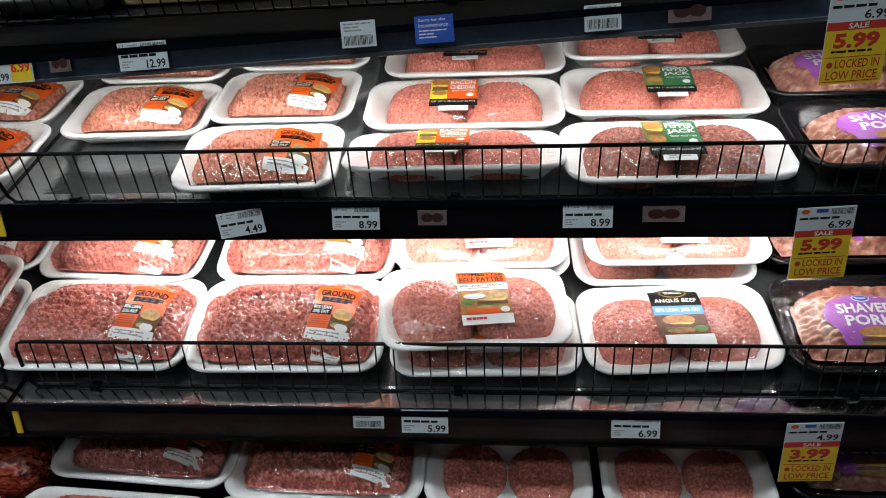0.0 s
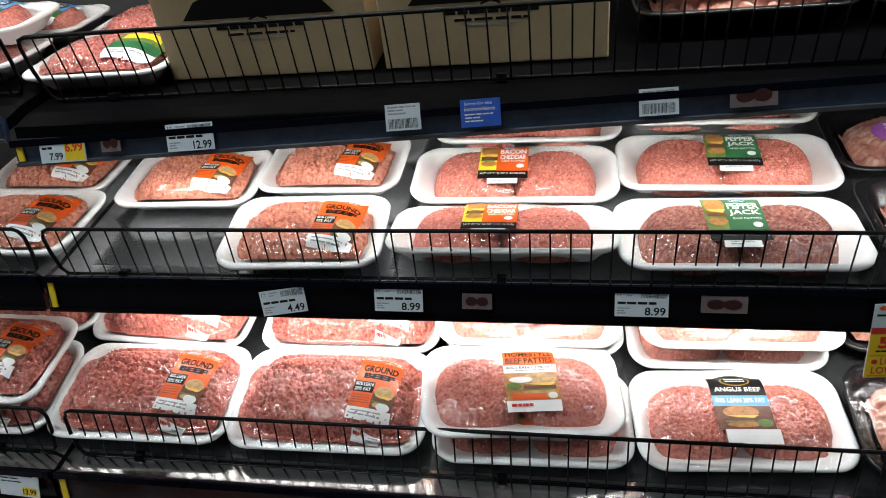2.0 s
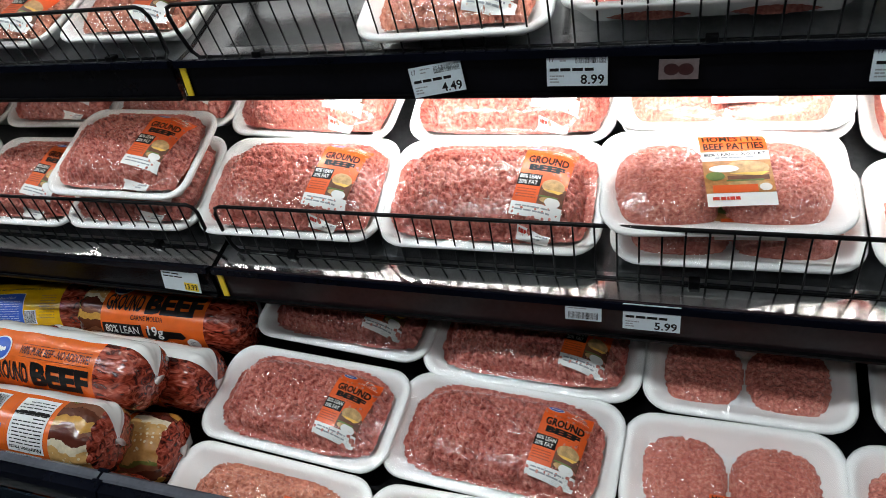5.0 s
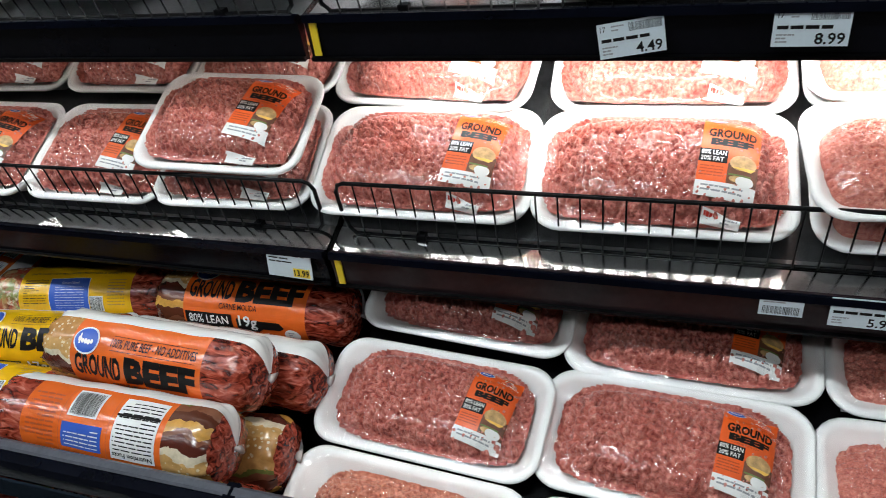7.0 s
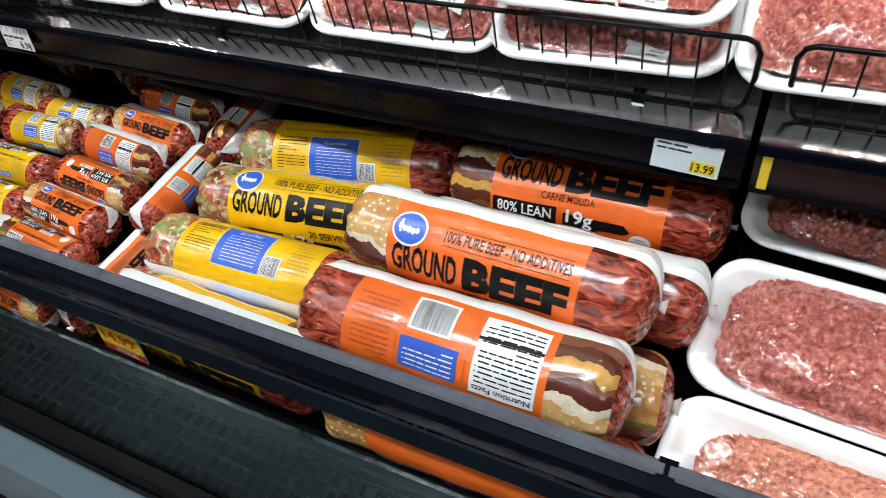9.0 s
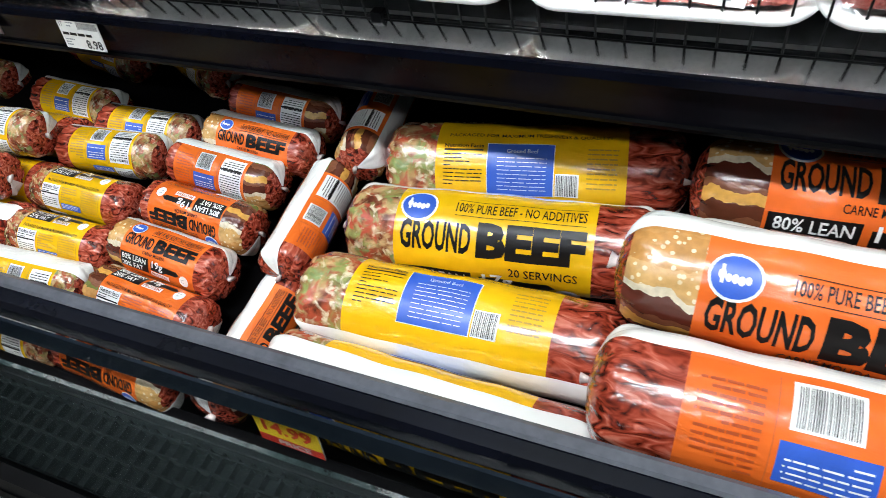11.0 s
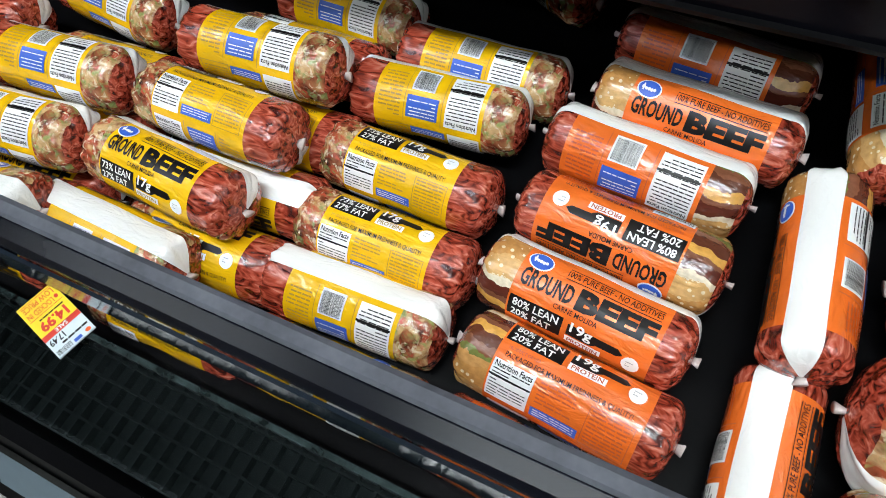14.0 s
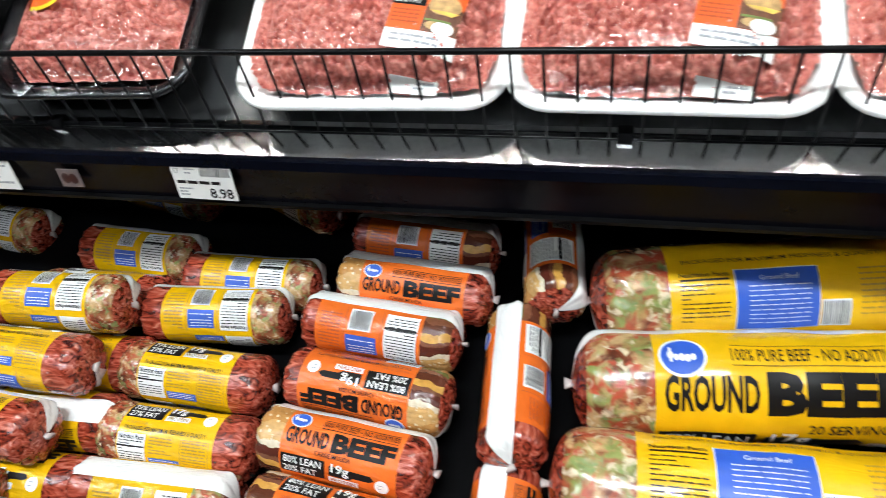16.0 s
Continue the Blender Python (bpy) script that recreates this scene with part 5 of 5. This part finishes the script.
# ---- price tags ----
def price_tag(price, paper, x, level_y, z, tilt, yaw=0.0, w=0.060, h=0.032, style="tag", label=""):
    t = tagged(new("price_tag"), label or "paper shelf tag with the price " + price, "price tag", "shelf tags")
    sheet = part("paper", box_bm(-w / 2, w / 2, -0.0006, 0.0006, -h / 2, h / 2), paper, t)
    p = Print()
    u0, v0 = -w / 2, -h / 2
    if style == "tag":
        p.text(INK, "17", u0 + w * 0.05, v0 + h * 0.08, u0 + w * 0.13, v0 + h * 0.24, 1)
        p.bars(GREYINK, u0 + w * 0.22, v0 + h * 0.08, u0 + w * 0.42, v0 + h * 0.3, 2, 1, 0.4)
        p.barcode(INK, u0 + w * 0.48, v0 + h * 0.06, u0 + w * 0.97, v0 + h * 0.30, 26, 1)
        p.bars(INK, u0 + w * 0.05, v0 + h * 0.44, u0 + w * 0.80, v0 + h * 0.60, 1, 1, 0.6, 5, False)
        p.bars(GREYINK, u0 + w * 0.05, v0 + h * 0.66, u0 + w * 0.30, v0 + h * 0.94, 3, 1, 0.5)
        p.text(INK, price, u0 + w * 0.56, v0 + h * 0.64, u0 + w * 0.95, v0 + h * 0.95, 1, 0.02)
    elif style == "barcode":
        p.bars(GREYINK, u0 + w * 0.08, v0 + h * 0.08, u0 + w * 0.92, v0 + h * 0.45, 3, 1, 0.5)
        p.barcode(INK, u0 + w * 0.08, v0 + h * 0.55, u0 + w * 0.92, v0 + h * 0.92, 24, 1)
    elif style == "split":
        p.bars(INK, u0 + w * 0.05, v0 + h * 0.15, u0 + w * 0.5, v0 + h * 0.55, 2, 1, 0.5)
        p.rect(YELLOW, u0 + w * 0.55, v0 + h * 0.10, u0 + w * 0.98, v0 + h * 0.95, 1)
        p.text(RED, "6.99", u0 + w * 0.57, v0 + h * 0.2, u0 + w * 0.96, v0 + h * 0.6, 2, 0.03)
        p.text(INK, price, u0 + w * 0.2, v0 + h * 0.6, u0 + w * 0.5, v0 + h * 0.9, 1, 0.02)
    elif style == "yellowcorner":
        p.bars(INK, u0 + w * 0.05, v0 + h * 0.10, u0 + w * 0.9, v0 + h * 0.5, 3, 1, 0.4)
        p.rect(YELLOW, u0 + w * 0.58, v0 + h * 0.60, u0 + w * 0.95, v0 + h * 0.94, 1)
        p.text(INK, price, u0 + w * 0.60, v0 + h * 0.65, u0 + w * 0.93, v0 + h * 0.9, 2, 0.02)
    elif style == "edged":
        p.bars(GREYINK, u0 + w * 0.16, v0 + h * 0.12, u0 + w * 0.92, v0 + h * 0.9, 4, 1, 0.4)
        p.rect(YELLOW, u0, v0, u0 + w * 0.10, v0 + h, 1)
    elif style == "notice":
        p.text(WHITE, "Sorry for the", u0 + w * 0.1, v0 + h * 0.10, u0 + w * 0.8, v0 + h * 0.24, 1, 0.01)
        p.text(WHITE, "inconvenience.", u0 + w * 0.1, v0 + h * 0.28, u0 + w * 0.9, v0 + h * 0.42, 1, 0.01)
        p.bars(WHITE, u0 + w * 0.1, v0 + h * 0.52, u0 + w * 0.85, v0 + h * 0.88, 3, 1, 0.4)
    elif style == "picture":
        p.disc(MAROON, u0 + w * 0.32, v0 + h * 0.5, w * 0.2, h * 0.3, 1)
        p.disc(MAROON, u0 + w * 0.68, v0 + h * 0.5, w * 0.2, h * 0.3, 2)
    elif style == "sale":
        p.disc(ORANGE, u0 + w * 0.14, v0 + h * 0.05, w * 0.07, h * 0.03, 1)
        p.rect(BLUE, u0 + w * 0.32, v0 + h * 0.02, u0 + w * 0.52, v0 + h * 0.07, 1)
        p.barcode(INK, u0 + w * 0.58, v0 + h * 0.02, u0 + w * 0.97, v0 + h * 0.10, 20, 1)
        p.bars(INK, u0 + w * 0.05, v0 + h * 0.13, u0 + w * 0.75, v0 + h * 0.18, 1, 1, 0.6, 5, False)
        p.text(INK, {"3.99": "4.99", "14.99": "17.49"}.get(price, "6.99"), u0 + w * 0.56, v0 + h * 0.19, u0 + w * 0.95, v0 + h * 0.29, 1, 0.02)
        p.rect(RED, u0, v0 + h * 0.31, u0 + w, v0 + h * 0.40, 1)
        p.text(WHITE, "SALE", u0 + w * 0.34, v0 + h * 0.325, u0 + w * 0.66, v0 + h * 0.385, 2, 0.02)
        p.rect(YELLOW, u0, v0 + h * 0.40, u0 + w, v0 + h, 1)
        p.text(RED, price, u0 + w * 0.14, v0 + h * 0.43, u0 + w * 0.86, v0 + h * 0.60, 2, 0.045)
        p.bars(INK, u0 + w * 0.12, v0 + h * 0.62, u0 + w * 0.8, v0 + h * 0.66, 1, 2, 0.6)
        for e in ((0.05, 0.69, 0.95, 0.70), (0.05, 0.965, 0.95, 0.975)):
            p.rect(RED, u0 + w * e[0], v0 + h * e[1], u0 + w * e[2], v0 + h * e[3], 2)
        p.text(RED, "LOCKED IN", u0 + w * 0.22, v0 + h * 0.72, u0 + w * 0.92, v0 + h * 0.82, 2, 0.015)
        p.disc(RED, u0 + w * 0.13, v0 + h * 0.78, w * 0.05, h * 0.035, 2)
        p.text(RED, "LOW PRICE", u0 + w * 0.10, v0 + h * 0.85, u0 + w * 0.92, v0 + h * 0.95, 2, 0.015)
    elif style == "deck":
        p.bars(GREYINK, u0 + w * 0.1, v0 + h * 0.1, u0 + w * 0.9, v0 + h * 0.42, 3, 1, 0.4)
        p.rect(YELLOW, u0, v0 + h * 0.5, u0 + w, v0 + h, 1)
        p.text(RED, price, u0 + w * 0.12, v0 + h * 0.56, u0 + w * 0.88, v0 + h * 0.78, 2, 0.03)
        p.rect(RED, u0, v0 + h * 0.86, u0 + w, v0 + h, 2)
        p.text(WHITE, "PRICE", u0 + w * 0.30, v0 + h * 0.88, u0 + w * 0.80, v0 + h * 0.97, 3, 0.03)
    for o in p.lay(sheet, lambda u, v, k: Vector((u, -0.0006 - k, -v)), lift=0.0002):
        pass
    t.matrix_basis = pose(x, level_y, z, tilt, yaw, 0)
    return t


RY, RYL = MID[1] - 0.0125, LOW[1] - 0.0125
TY = TOP[1] - 0.0125
price_tag("4.49", TAGPAPER, -0.327, RY - 0.001, 1.1335, -6, -9)
price_tag("8.99", TAGPAPER, -0.1785, RY - 0.001, 1.1405, -6)
price_tag("8.99", TAGPAPER, 0.108, RY - 0.001, 1.141, -6)
price_tag("", CARD, -0.0825, RY - 0.001, 1.139, -6, 0, 0.036, 0.019, "picture", "small brown picture card of two patties")
price_tag("", CARD, 0.1985, RY - 0.001, 1.1415, -6, 0, 0.050, 0.020, "picture", "small brown picture card of two patties")
price_tag("5.99", TAGPAPER, -0.096, RYL - 0.001, 0.8845, -6)
price_tag("", TAGPAPER, -0.169, RYL - 0.001, 0.886, -6, 0, 0.040, 0.024, "barcode", "plain shelf tag with a barcode")
price_tag("6.99", TAGPAPER, 0.170, RYL - 0.001, 0.882, -6)
price_tag("13.99", TAGPAPER, -0.718, RYL - 0.001, 0.878, -6, 3, 0.060, 0.036, "yellowcorner")
price_tag("8.98", WHITE, -1.617, RYL - 0.002, 0.876, -6, 1, 0.056, 0.033)
price_tag("", CARD, -1.753, RYL - 0.001, 0.874, -6, 0, 0.022, 0.018, "picture", "small orange card on the price rail")
price_tag("", WHITE, -1.835, RYL - 0.001, 0.874, -6, 0, 0.044, 0.030, "edged", "white shelf tag with a yellow edge")
price_tag("", WHITE, -1.897, RYL - 0.001, 0.872, -6, 0, 0.044, 0.030, "barcode", "white shelf tag with a yellow edge")
price_tag("12.99", TAGPAPER, -0.418, TY - 0.001, 1.342, -8, -2.9)
price_tag("7.99", TAGPAPER, -0.589, TY - 0.001, 1.329, -8, -2.9, 0.062, 0.030, "split")
price_tag("", CARD, -0.5225, TY - 0.001, 1.336, -8, -2.9, 0.026, 0.020, "picture", "small picture card on the price rail")
price_tag("", TAGPAPER, -0.159, TY - 0.001, 1.3595, -8, -2.9, 0.040, 0.029, "barcode", "pale shelf tag with a barcode")
price_tag("", BLUE, -0.072, TY - 0.001, 1.3625, -8, -2.9, 0.044, 0.030, "notice", "blue out-of-stock notice with white writing")
price_tag("", TAGPAPER, 0.1155, TY - 0.001, 1.3695, -8, -2.9, 0.040, 0.028, "barcode", "pale shelf tag with a barcode")
price_tag("", CARD, 0.209, TY - 0.001, 1.3735, -8, -2.9, 0.046, 0.022, "picture", "small picture card on the price rail")
price_tag("5.99", TAGPAPER, 0.388, TY - 0.004, 1.340, 8, -3, 0.066, 0.098, "sale", "tall yellow and red sale tag on the rail")
price_tag("5.99", TAGPAPER, 0.386, RY - 0.004, 1.104, 8, -3, 0.066, 0.096, "sale", "tall yellow and red sale tag on the rail")
price_tag("3.99", TAGPAPER, 0.384, RYL - 0.004, 0.850, 8, -3, 0.066, 0.096, "sale", "tall yellow and red sale tag on the rail")
price_tag("14.99", TAGPAPER, -1.258, 0.4925, 0.713, -2, 4, 0.064, 0.092, "deck", "pale tag with a yellow sale strip on the deck rail")
lying = price_tag("14.99", TAGPAPER, 0, 0, 0, 0, 0, 0.032, 0.062, "sale", "red, yellow and white sale tag fallen flat on the glass edge")
lying.matrix_basis = pose(-1.838, 0.4665, 0.7055, 0, 0, 256) @ pose(0, 0, 0, -90)
